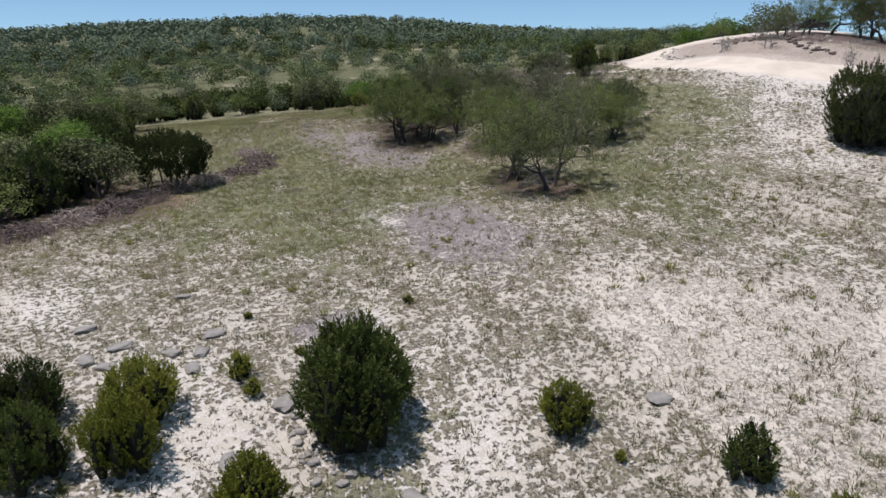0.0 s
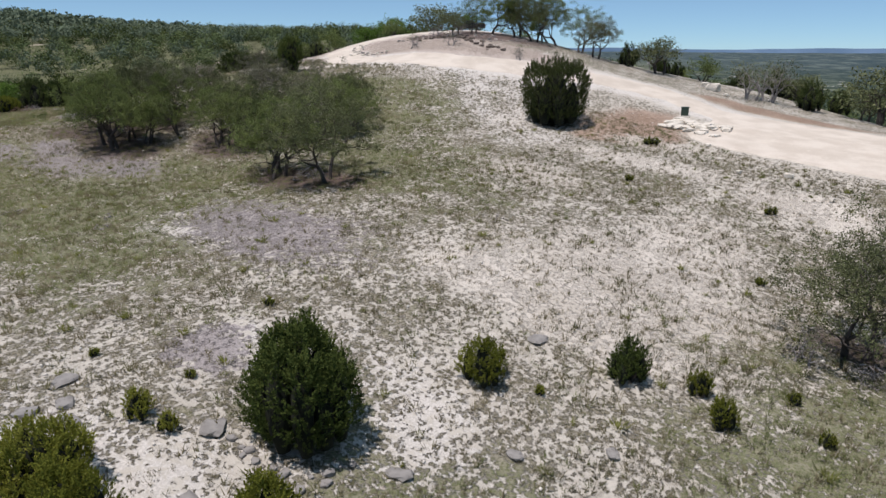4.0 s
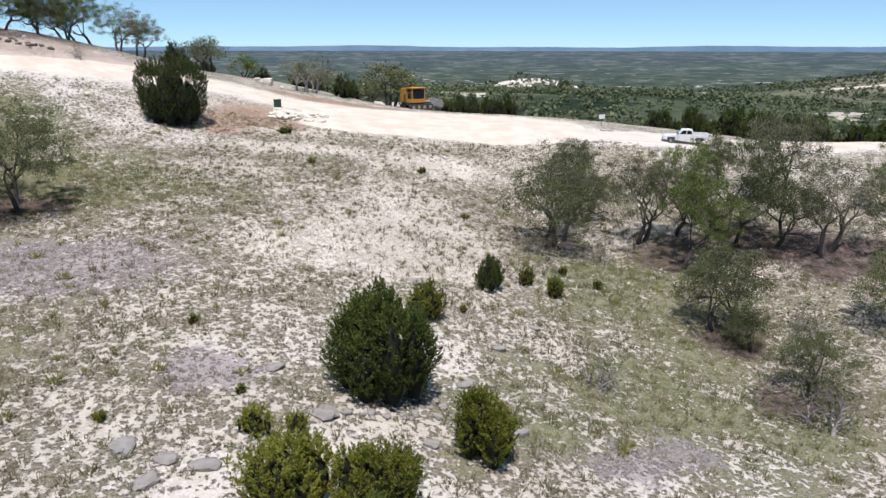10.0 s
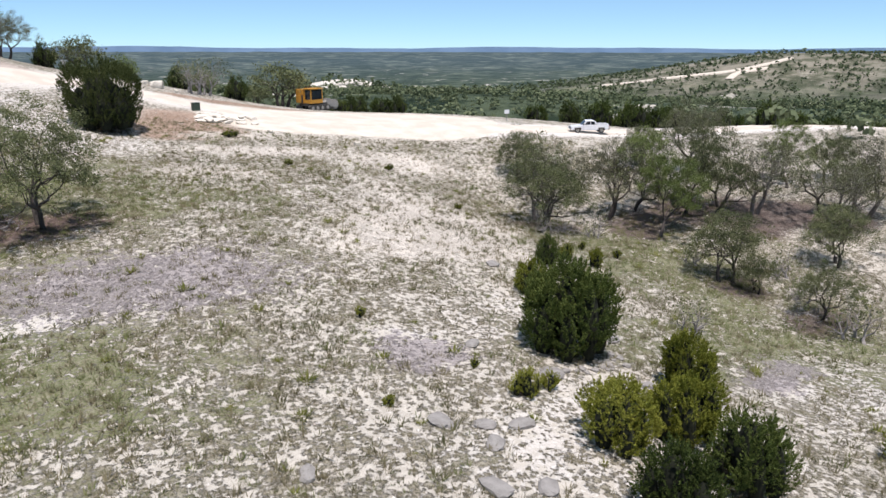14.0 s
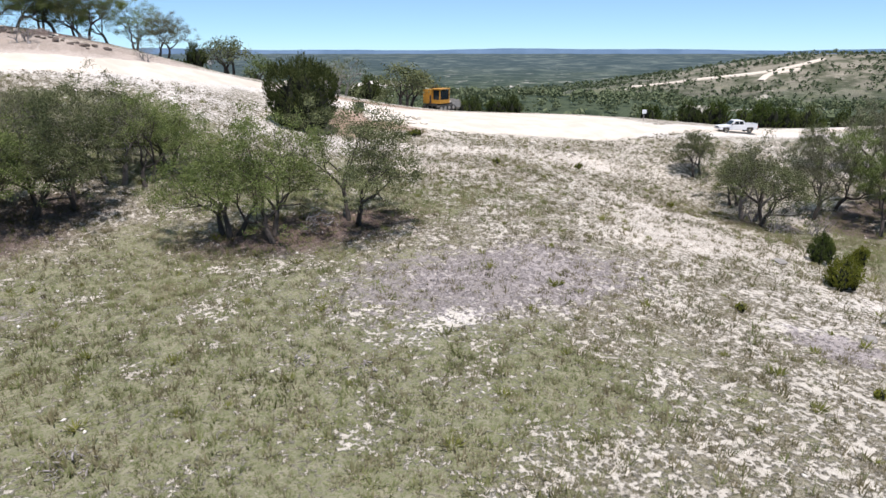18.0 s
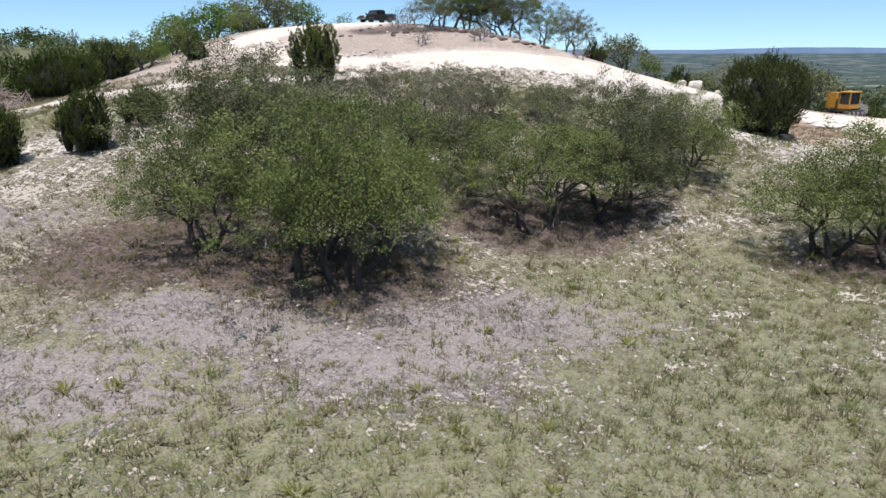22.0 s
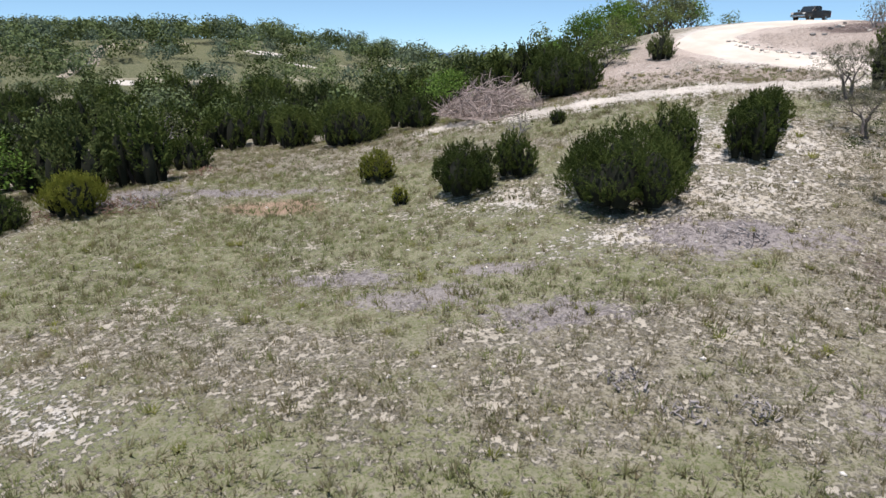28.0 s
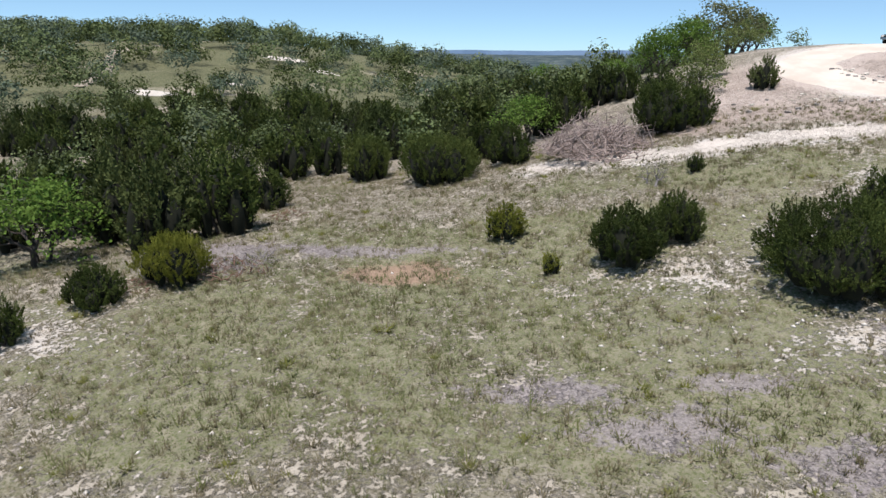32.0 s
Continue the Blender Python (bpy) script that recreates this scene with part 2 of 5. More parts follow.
    # rusty soil
    ru = k.math("ADD", k.attr("rust"), k.math("MULTIPLY", k.math("SUBTRACT", speck, .5), 1.6))
    c = k.mix(k.math("MULTIPLY", k.step(ru, .25, .62), .82), c, k.mix(k.step(fine, .3, .7), (.36, .25, .185), (.235, .165, .12)))
    # graded cuts and worn tracks of pinkish dust
    cu = k.math("ADD", k.attr("cut"), k.math("MULTIPLY", k.math("SUBTRACT", mid, .5), 1.8))
    cu = k.math("ADD", cu, k.math("MULTIPLY", k.math("SUBTRACT", speck, .5), 1.0))
    c = k.mix(k.math("MULTIPLY", k.step(cu, .24, .56), .85), c, k.mix(k.step(k.math("ADD", fine, k.math("MULTIPLY", broad, .3)), .5, .8), (.59, .55, .485), (.47, .43, .375)))
    # raw banks of the hill, pinkish brown
    bk = k.math("ADD", k.attr("bank"), k.math("MULTIPLY", k.math("SUBTRACT", mid, .5), 1.6))
    bk = k.math("ADD", bk, k.math("MULTIPLY", k.math("SUBTRACT", speck, .5), 1.2))
    c = k.mix(k.math("MULTIPLY", k.step(bk, .28, .60), .8), c, k.mix(k.step(fine, .32, .66), (.50, .43, .375), (.28, .23, .20)))
    # dark leaf litter and humus under the oaks, darkened further as painted tree shade
    li = k.math("ADD", k.attr("shaded_litter"), k.math("MULTIPLY", k.math("SUBTRACT", speck, .5), 1.5))
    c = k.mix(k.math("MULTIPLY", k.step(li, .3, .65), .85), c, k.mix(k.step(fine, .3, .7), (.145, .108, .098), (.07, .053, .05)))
    # the wooded plain far below: scrub, fields, bare limestone
    w1, w2 = k.noise(.018, 6, .65), k.noise(.0035, 5, .6)
    w3 = k.noise(.085, 4, .7)
    wood = k.mix(k.step(k.math("ADD", k.math("MULTIPLY", w1, .6), k.math("MULTIPLY", w3, .4)), .45, .55), (.018, .030, .018), (.062, .082, .050))
    wood = k.mix(k.step(k.noise(.0075, 4, .6, offset=(400, 90, 0)), .60, .66), wood, (.11, .125, .07))
    wood = k.mix(k.math("MULTIPLY", k.step(k.noise(.02, 5, .7, offset=(90, 700, 0)), .60, .63), k.step(w2, .36, .50)), wood, (.50, .47, .41))
    glade = k.mix(k.step(mid, .38, .62), (.165, .168, .10), (.10, .11, .058))
    c = k.mix(k.attr("wild"), c, k.mix(k.attr("west"), wood, k.mix(k.step(k.noise(.05, 5), .58, .66), glade, (.30, .28, .21))))
    stony = k.mix(k.step(k.noise(.03, 6, .7), .40, .60), (.08, .085, .055), (.24, .222, .178))
    c = k.mix(k.math("MULTIPLY", k.attr("heath"), .9), c, stony)
    # far off the ground goes bluer: aerial haze painted into its colour
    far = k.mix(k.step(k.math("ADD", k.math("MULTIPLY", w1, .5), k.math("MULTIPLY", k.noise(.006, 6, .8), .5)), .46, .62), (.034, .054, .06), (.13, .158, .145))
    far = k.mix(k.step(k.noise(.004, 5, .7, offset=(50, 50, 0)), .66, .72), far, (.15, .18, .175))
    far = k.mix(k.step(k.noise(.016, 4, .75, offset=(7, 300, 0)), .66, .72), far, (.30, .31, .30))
    c = k.mix(k.attr("haze_tint"), c, far)
    c = k.mix(k.step(k.math("ADD", k.attr("scar"), k.math("MULTIPLY", k.math("SUBTRACT", k.noise(.06, 5, .7), .5), 1.6)), .4, .6), c, (.56, .53, .47))
    k.color(c)
    relief = k.math("ADD", k.math("MULTIPLY", fine, .5), speck)
    k.bump(k.math("ADD", relief, k.math("MULTIPLY", grass, .8)), 1.0, .075)
    return k.m


def road_material():
    k = Mat("crushed_limestone", 0.95, 0.0, 0.1)
    a, b, d = k.noise(.35, 5), k.noise(7, 6, .7), k.noise(1.4, 4)
    c = k.mix(k.step(a, .35, .65), (.575, .525, .455), (.48, .43, .365))
    c = k.mix(k.math("MULTIPLY", k.step(b, .5, .75), .5), c, (.40, .355, .30))
    c = k.mix(k.math("MULTIPLY", k.step(d, .58, .7), .4), c, (.62, .58, .515))
    k.color(c)
    k.bump(b, .5, .05)
    return k.m


M_GROUND, M_ROAD = ground_material(), road_material()
M_ROCK = speckled("grey_limestone", (.28, .27, .255), (.175, .167, .155), 2.2, .9, bump=.6)
M_PALE = speckled("pale_limestone", (.68, .64, .57), (.50, .46, .39), 2.5, .92, bump=.6)
M_LEDGE = speckled("weathered_brown_limestone", (.20, .165, .14), (.105, .086, .074), 2.0, .95, bump=.6)
M_DIRT = speckled("pale_dirt", (.32, .285, .225), (.22, .195, .15), .6, .95, local=False)
M_BARK = speckled("oak_bark", (.085, .074, .067), (.04, .034, .031), 5, .95, bump=.7)
M_TWIG = speckled("grey_oak_twigs", (.20, .18, .17), (.10, .088, .082), 5, .95, bump=.5)
M_BARE = speckled("grey_dead_wood", (.33, .31, .30), (.17, .155, .15), 5, .95, bump=.5)
M_OAK = leafy("live_oak_leaves", (.052, .074, .022), (.145, .182, .06), (.24, .278, .108), .24)
M_OAKGREY = leafy("grey_green_oak_leaves", (.054, .066, .030), (.122, .138, .066), (.21, .225, .116), .22)
M_OAKDULL = leafy("dull_oak_leaves", (.062, .066, .040), (.128, .132, .082), (.21, .21, .135), .2)
M_CEDAR = leafy("juniper_sprays", (.030, .043, .012), (.070, .097, .025), (.142, .168, .047), .2)
M_CEDARY = leafy("yellow_green_juniper_sprays", (.08, .095, .015), (.195, .21, .035), (.33, .33, .07), .25)
# shade inside the junipers, painted as a near-black surface
M_CORE = speckled("juniper_shade_core", (.016, .019, .010), (.008, .010, .006), 4, .95)
M_SPRING = leafy("fresh_green_leaves", (.06, .11, .02), (.12, .20, .04), (.19, .29, .075), .35)
M_FAR = leafy("scrub_wood_leaves", (.06, .082, .045), (.118, .147, .08), (.195, .22, .132), .2)
M_WOODOAK = leafy("oak_wood_leaves", (.064, .093, .038), (.132, .17, .073), (.22, .255, .127), .2)
M_WOODCEDAR = leafy("juniper_wood_sprays", (.03, .044, .014), (.07, .092, .03), (.13, .152, .055), .15)
M_CEDARDARK = leafy("dark_juniper_sprays", (.02, .03, .010), (.047, .062, .02), (.095, .11, .04), .15)
# leaves of far woods, paler and bluer: haze put into the colour
M_HAZY = leafy("haze_tinted_wood_leaves", (.064, .092, .062), (.115, .15, .10), (.178, .21, .14), .1)
M_BLADE = leafy("grass_blades", (.09, .083, .05), (.165, .15, .092), (.27, .245, .16), .3, True)
M_LUSH = leafy("green_grass_blades", (.085, .103, .042), (.15, .17, .072), (.23, .235, .115), .3, True)
# ---- mesh helpers ----


def mesh_np(name, verts, faces, mat, smooth_faces=False):
    """A mesh from arrays: verts (n, 3), faces (m, 3 or 4)."""
    verts, faces = np.asarray(verts, np.float32), np.asarray(faces, np.int32)
    me = bpy.data.meshes.new(name)
    n, k = faces.shape
    me.vertices.add(len(verts))
    me.vertices.foreach_set("co", verts.ravel())
    me.loops.add(n * k)
    me.loops.foreach_set("vertex_index", faces.ravel())
    me.polygons.add(n)
    me.polygons.foreach_set("loop_start", np.arange(0, n * k, k, dtype=np.int32))
    me.polygons.foreach_set("loop_total", np.full(n, k, np.int32))
    if smooth_faces:
        me.polygons.foreach_set("use_smooth", np.ones(n, bool))
    me.update(calc_edges=True)
    me.materials.append(mat)
    return me


def put(name, me, parent=None, label=""):
    ob = new(name, me)
    if parent is not None:
        ob.parent = parent
    return tagged(ob, label)


def part(name, bm, material, parent, label="", smooth_faces=False):
    me = bpy.data.meshes.new(name)
    bm.to_mesh(me)
    bm.free()
    if smooth_faces:
        me.polygons.foreach_set("use_smooth", np.ones(len(me.polygons), bool))
    me.materials.append(material)
    return put(name, me, parent, label)


def box(bm, lo, hi, bevel=0.0, m=None):
    """A box from corner lo to corner hi, its edges rounded by bevel."""
    made = bmesh.ops.create_cube(bm, size=1.0)["verts"]
    s = [b - a for a, b in zip(lo, hi)]
    mid = [(a + b) / 2 for a, b in zip(lo, hi)]
    bmesh.ops.transform(bm, matrix=Matrix.LocRotScale(mid, None, s), verts=made)
    if bevel:
        edges = {e for v in made for e in v.link_edges}
        made = bmesh.ops.bevel(bm, geom=list(edges), offset=bevel, segments=2, affect="EDGES", profile=.6)["verts"]
    if m is not None:
        bmesh.ops.transform(bm, matrix=m, verts=made)
    return made


def drum(bm, r, depth, m, seg=20, r2=None):
    made = bmesh.ops.create_cone(bm, cap_ends=True, segments=seg, radius1=r, radius2=r if r2 is None else r2, depth=depth)["verts"]
    bmesh.ops.transform(bm, matrix=m, verts=made)
    return made


def prism(bm, outline, y0, y1, bevel=0.0):
    """A solid whose side view is outline, a list of (x, z), from y0 to y1."""
    a = [bm.verts.new((x, y0, z)) for x, z in outline]
    b = [bm.verts.new((x, y1, z)) for x, z in outline]
    bm.faces.new(a[::-1]), bm.faces.new(b)
    for i in range(len(a)):
        j = (i + 1) % len(a)
        bm.faces.new((a[i], a[j], b[j], b[i]))
    bmesh.ops.recalc_face_normals(bm, faces=bm.faces[:])
    if bevel:
        bmesh.ops.bevel(bm, geom=bm.edges[:], offset=bevel, segments=2, affect="EDGES", profile=.6)


class Tubes:
    """Tapered branches joined into one mesh."""

    def __init__(self):
        self.v, self.f = [], []

    def add(self, pts, radii, sides):
        base = len(self.v)
        up = Vector((0.13, 0.31, 1)).normalized()
        for i, (p, r) in enumerate(zip(pts, radii)):
            d = (pts[min(i + 1, len(pts) - 1)] - pts[max(i - 1, 0)])
            d = d.normalized() if d.length > 1e-6 else up
            a = d.cross(up)
            a = a.normalized() if a.length > 1e-3 else Vector((1, 0, 0))
            b = d.cross(a)
            for s in range(sides):
                t = 2 * math.pi * s / sides
                self.v.append(p + (a * math.cos(t) + b * math.sin(t)) * r)
        for i in range(len(pts) - 1):
            for s in range(sides):
                q, w = base + i * sides, (s + 1) % sides
                self.f.append((q + s, q + w, q + sides + w, q + sides + s))

    def mesh(self, name, mat):
        return mesh_np(name, [tuple(v) for v in self.v], self.f, mat, True)


def cards(centres, along, across):
    """Quads for leaves and sprays: pointed at both ends a little, one for each centre."""
    c, a, b = np.asarray(centres), np.asarray(along), np.asarray(across)
    v = np.stack([c - a * .5, c + b * .5 + a * .05, c + a * .5, c - b * .5 + a * .05], 1).reshape(-1, 3)
    return v, np.arange(len(v)).reshape(-1, 4)


def unit(v):
    return v / (np.linalg.norm(v, axis=-1, keepdims=True) + 1e-9)


def juniper(seed, lobes, mat, per_m2=75, size=.30, name="juniper_bush"):
    """A juniper: lobes (x, y, base, radius, height) covered with short tufts of small sprays round a dark hollow core."""
    rng = np.random.default_rng(seed)
    C, A, B, core_v, core_f = [], [], [], [], []
    per = 32
    L = np.array(lobes, float)
    mids = np.stack([L[:, 0], L[:, 1], L[:, 2] + L[:, 4] * .5], 1)
    semi = np.stack([L[:, 3], L[:, 3], L[:, 4] * .5], 1)
    for i, (lx, ly, lz, r, h) in enumerate(lobes):
        hh = h * .5
        area = 12.57 * ((r ** 3.2 + 2 * (r * hh) ** 1.6) / 3) ** .625
        m = max(9, int(area * per_m2 / per))
        u, az = rng.uniform(-.74, 1, m), rng.uniform(0, 2 * math.pi, m)
        rad = np.sqrt(1 - u * u)
        d = np.stack([rad * np.cos(az), rad * np.sin(az), u], 1)
        taper = np.where(u > 0, 1 - .16 * u, 1 - .45 * u * u)[:, None]
        lump = 1 + .07 * np.sin(az * 3 + u * 5 + i) + .05 * np.sin(az * 7 - u * 9 + 2 * i)
        depth = ((1.03 - .36 * rng.random(m) ** 1.3) * lump)[:, None]
        c = mids[i] + d * semi[i] * depth * np.concatenate([taper, taper, np.ones_like(taper)], 1)
        if len(lobes) > 1:
            q = np.linalg.norm((c[:, None] - mids) / semi, axis=2)
            q[:, i] = 9
            ok = q.min(1) > .74
            c, d = c[ok], d[ok]
        m = len(c)
        axis = unit(d * [1, 1, .4] * .72 + [0, 0, .95] + rng.normal(0, .22, (m, 3)))
        ln = size * rng.uniform(1.8, 3.8, (m, 1)) * (1 + .45 * (d[:, 2:] > .5) * rng.random((m, 1)))
        t = rng.uniform(0, 1, (m, per, 1)) ** .85
        wide = size * .88 * (1.03 - t) ** .7 * (.35 + t) ** .4
        swing = unit(rng.normal(0, 1, (m, per, 3))) * rng.uniform(.3, 1.0, (m, per, 1)) ** .5
        pos = c[:, None] + axis[:, None] * ln[:, None] * (t - .5) + swing * wide
        out = unit(axis[:, None] * .9 + swing * .6 + rng.normal(0, .28, (m, per, 3)))
        face = unit(swing * .7 + d[:, None] * .8 + [0, 0, .5] + rng.normal(0, .45, (m, per, 3)))
        side = unit(np.cross(out, face))
        sl = size * rng.uniform(.38, .9, (m, per, 1))
        C.append(pos.reshape(-1, 3)), A.append((out * sl).reshape(-1, 3)), B.append((side * sl * .42).reshape(-1, 3))
        # near-black sheets inside: the crown's inner shade put into their colour
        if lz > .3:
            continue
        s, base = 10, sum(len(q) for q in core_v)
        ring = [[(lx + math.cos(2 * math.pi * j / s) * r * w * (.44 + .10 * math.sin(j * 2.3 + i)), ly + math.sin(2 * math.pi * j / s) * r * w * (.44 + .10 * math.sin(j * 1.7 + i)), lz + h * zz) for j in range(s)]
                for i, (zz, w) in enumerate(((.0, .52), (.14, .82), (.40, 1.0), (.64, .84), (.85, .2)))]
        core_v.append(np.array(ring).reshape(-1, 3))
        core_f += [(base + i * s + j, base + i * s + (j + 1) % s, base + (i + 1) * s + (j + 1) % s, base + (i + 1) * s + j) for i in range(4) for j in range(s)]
    v, f = cards(np.concatenate(C), np.concatenate(A), np.concatenate(B))
    ob = new(name)
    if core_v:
        put("crown_core", mesh_np("crown_core", np.concatenate(core_v), core_f, M_CORE, True), ob, "near-black core sheet painted as the crown's inner shade")
    put("crown", mesh_np("crown", v, f, mat), ob)
    tb = Tubes()
    for lx, ly, lz, r, h in lobes[:4]:
        tb.add([Vector((lx * .3, ly * .3, -.4)), Vector((lx * .7, ly * .7, h * .25)), Vector((lx, ly, lz + h * .6))], [.06 + r * .04, .05 + r * .02, .02], 6)
    put("trunk", tb.mesh("trunk", M_BARK), ob)
    return ob


def oak(seed, height, spread, stems=3, leaves=26, mat=None, bare=0.0, levels=4, leaf=.17, bark=None, name="live_oak", low=.30):
    """A gnarled live oak: leaning stems, crooked limbs, a flat-domed thin crown of small leaves."""
    rnd = random.Random(seed)
    tb, tips = Tubes(), []
    def grow(p, d, length, r, level):
        pts, rad = [p.copy()], [r]
        q, dd = p.copy(), d.copy()
        steps = 4 if level < 2 else 3 if level < 3 else 2
        for i in range(steps):
            dd = (dd + Vector((rnd.gauss(0, .20), rnd.gauss(0, .20), rnd.gauss(0.02, .14)))).normalized()
            if q.z > height * .86:
                dd.z *= .6
                dd.normalize()
            q = q + dd * (length / steps)
            pts.append(q.copy())
            rad.append(r * (1 - .34 * (i + 1) / steps))
        tb.add(pts, rad, max(3, 8 - level * 2))
        if level >= levels:
            for _ in range(2):
                away = (dd + Vector((rnd.gauss(0, .6), rnd.gauss(0, .6), rnd.gauss(.05, .5)))).normalized()
                end = q + away * length * rnd.uniform(.45, .9)
                tb.add([q, q.lerp(end, .55) + Vector((rnd.gauss(0, .04), rnd.gauss(0, .04), rnd.gauss(0, .04))), end], [rad[-1] * .6, rad[-1] * .4, .006], 3)
                tips.append((end, away))
            return
        if level >= 3:
            tips.append((pts[-2], dd))
        n = 3 if level in (0, 2) else rnd.choice((2, 3, 3))
        turn = rnd.uniform(0, 6.28)
        for i in range(n):
            a = turn + i * 6.283 / n + rnd.uniform(-.5, .5)
            side = dd.orthogonal().normalized()
            side.rotate(Matrix.Rotation(a, 3, dd))
            nd = (dd * 1.0 + side * rnd.uniform(.75, 1.30) + Vector((0, 0, .06 if level else .16)))
            flat = math.hypot(nd.x, nd.y)
            nd = Vector((nd.x, nd.y, nd.z if nd.z > -.15 * flat else -.15 * flat)).normalized()
            grow(q - dd * rnd.uniform(0, .12) * length, nd, length * rnd.uniform(.70, .94), rad[-1] * rnd.uniform(.60, .80), level + 1)
    total = height * .27
    for s in range(stems):
        a = s * 6.283 / stems + rnd.uniform(-.4, .4)
        lean = rnd.uniform(.14, .36) if stems > 1 else .08
        lean *= spread / height * 1.5
        base = Vector((math.cos(a) * .5 * (stems > 1), math.sin(a) * .5 * (stems > 1), -.35))
        grow(base, Vector((math.cos(a) * lean, math.sin(a) * lean, 1)).normalized(), total * rnd.uniform(.85, 1.1), (.10 + height * .016) * (1.3 if stems == 1 else 1), 0)
    # bring the reach to the wanted spread and height
    arr = np.array([tuple(v) for v in tb.v])
    reach = np.percentile(np.hypot(arr[:, 0], arr[:, 1]), 97)
    sx, sz = spread / reach, height * .95 / arr[:, 2].max()
    grown = np.where(arr[:, 2:] > 0, arr * [sx, sx, sz], arr)
    ob = new(name)
    put("trunk", mesh_np("trunk", grown, tb.f, bark or M_BARK, True), ob, "dark crooked trunk and limbs")
    rng = np.random.default_rng(seed)
    keep = [t for t in tips if rnd.random() >= bare and (t[0].z * sz > height * low or rnd.random() < .12)]
    if keep and leaves:
        tp = np.array([tuple(t[0]) for t in keep]) * [sx, sx, sz]
        n = len(tp) * leaves
        c = np.repeat(tp, leaves, 0) + rng.normal(0, 1.6 if levels < 4 else 1.0, (n, 3)) * [.24, .24, .16]
        a = unit(rng.normal(0, 1, (n, 3)) * [1, 1, .7])
        b = unit(np.cross(a, rng.normal(0, .8, (n, 3)) + [0, 0, 1]))
        ln = leaf * rng.uniform(.7, 1.5, (n, 1))
        v, f = cards(c, a * ln, b * ln * .62)
        put("crown", mesh_np("crown", v, f, mat or M_OAK), ob)
    return ob


def at(x, y, turn=0, s=1.0, sink=0.0, sz=None):
    return Matrix.LocRotScale((x, y, gz(x, y) - sink), Euler((0, 0, radians(turn))), (s, s, sz or s))


def settle(ob, x, y, turn=0, s=1.0, sz=None):
    ob.matrix_basis = at(x, y, turn, s, 0.0, sz)
    return ob


# ---- the ground: one sheet to the horizon, finest over the meadow and the hill ----


def graded(lo, hi, step, far, grow=1.045):
    mid = np.arange(lo, hi + step, step)
    out, d, p = [], step, hi
    while p < far:
        d *= grow
        p += d
        out.append(p)
    left = [lo - (q - hi) for q in out if lo - (q - hi) > -far]
    return np.concatenate([np.array(left[::-1]), mid, np.array(out)])


def near_line(x, y, pts):
    """Distance to a polyline."""
    best = np.full(np.broadcast(x, y).shape, 1e9)
    for (ax, ay), (bx, by) in zip(pts, pts[1:]):
        dx, dy = bx - ax, by - ay
        t = np.clip(((x - ax) * dx + (y - ay) * dy) / (dx * dx + dy * dy), 0, 1)
        best = np.minimum(best, np.hypot(x - ax - t * dx, y - ay - t * dy))
    return best


# centre lines of the limestone tracks
HILL_ROAD = [(-2, 101), (-12, 103), (-20, 106.5), (-29, 104), (-38, 97), (-46, 91.5), (-56, 89.5), (-65, 89.5), (-72, 93), (-78, 98.5), (-80, 104), (-77, 108.5), (-71, 112), (-64, 115), (-56, 119)]
LOW_TRACK = [(-66, 84.5), (-72, 82), (-78, 81), (-84, 80.3), (-90, 79.4), (-97, 79), (-106, 81)]
EAST_ROAD = [(24, 89), (34, 87.5), (44, 85.5), (54, 81.5), (66, 77.2), (79, 74.3), (92, 71.8), (106, 70), (125, 68)]
PAD = (9, 95.5, 21, 11.5, -4)   # x, y, half length, half width, turn

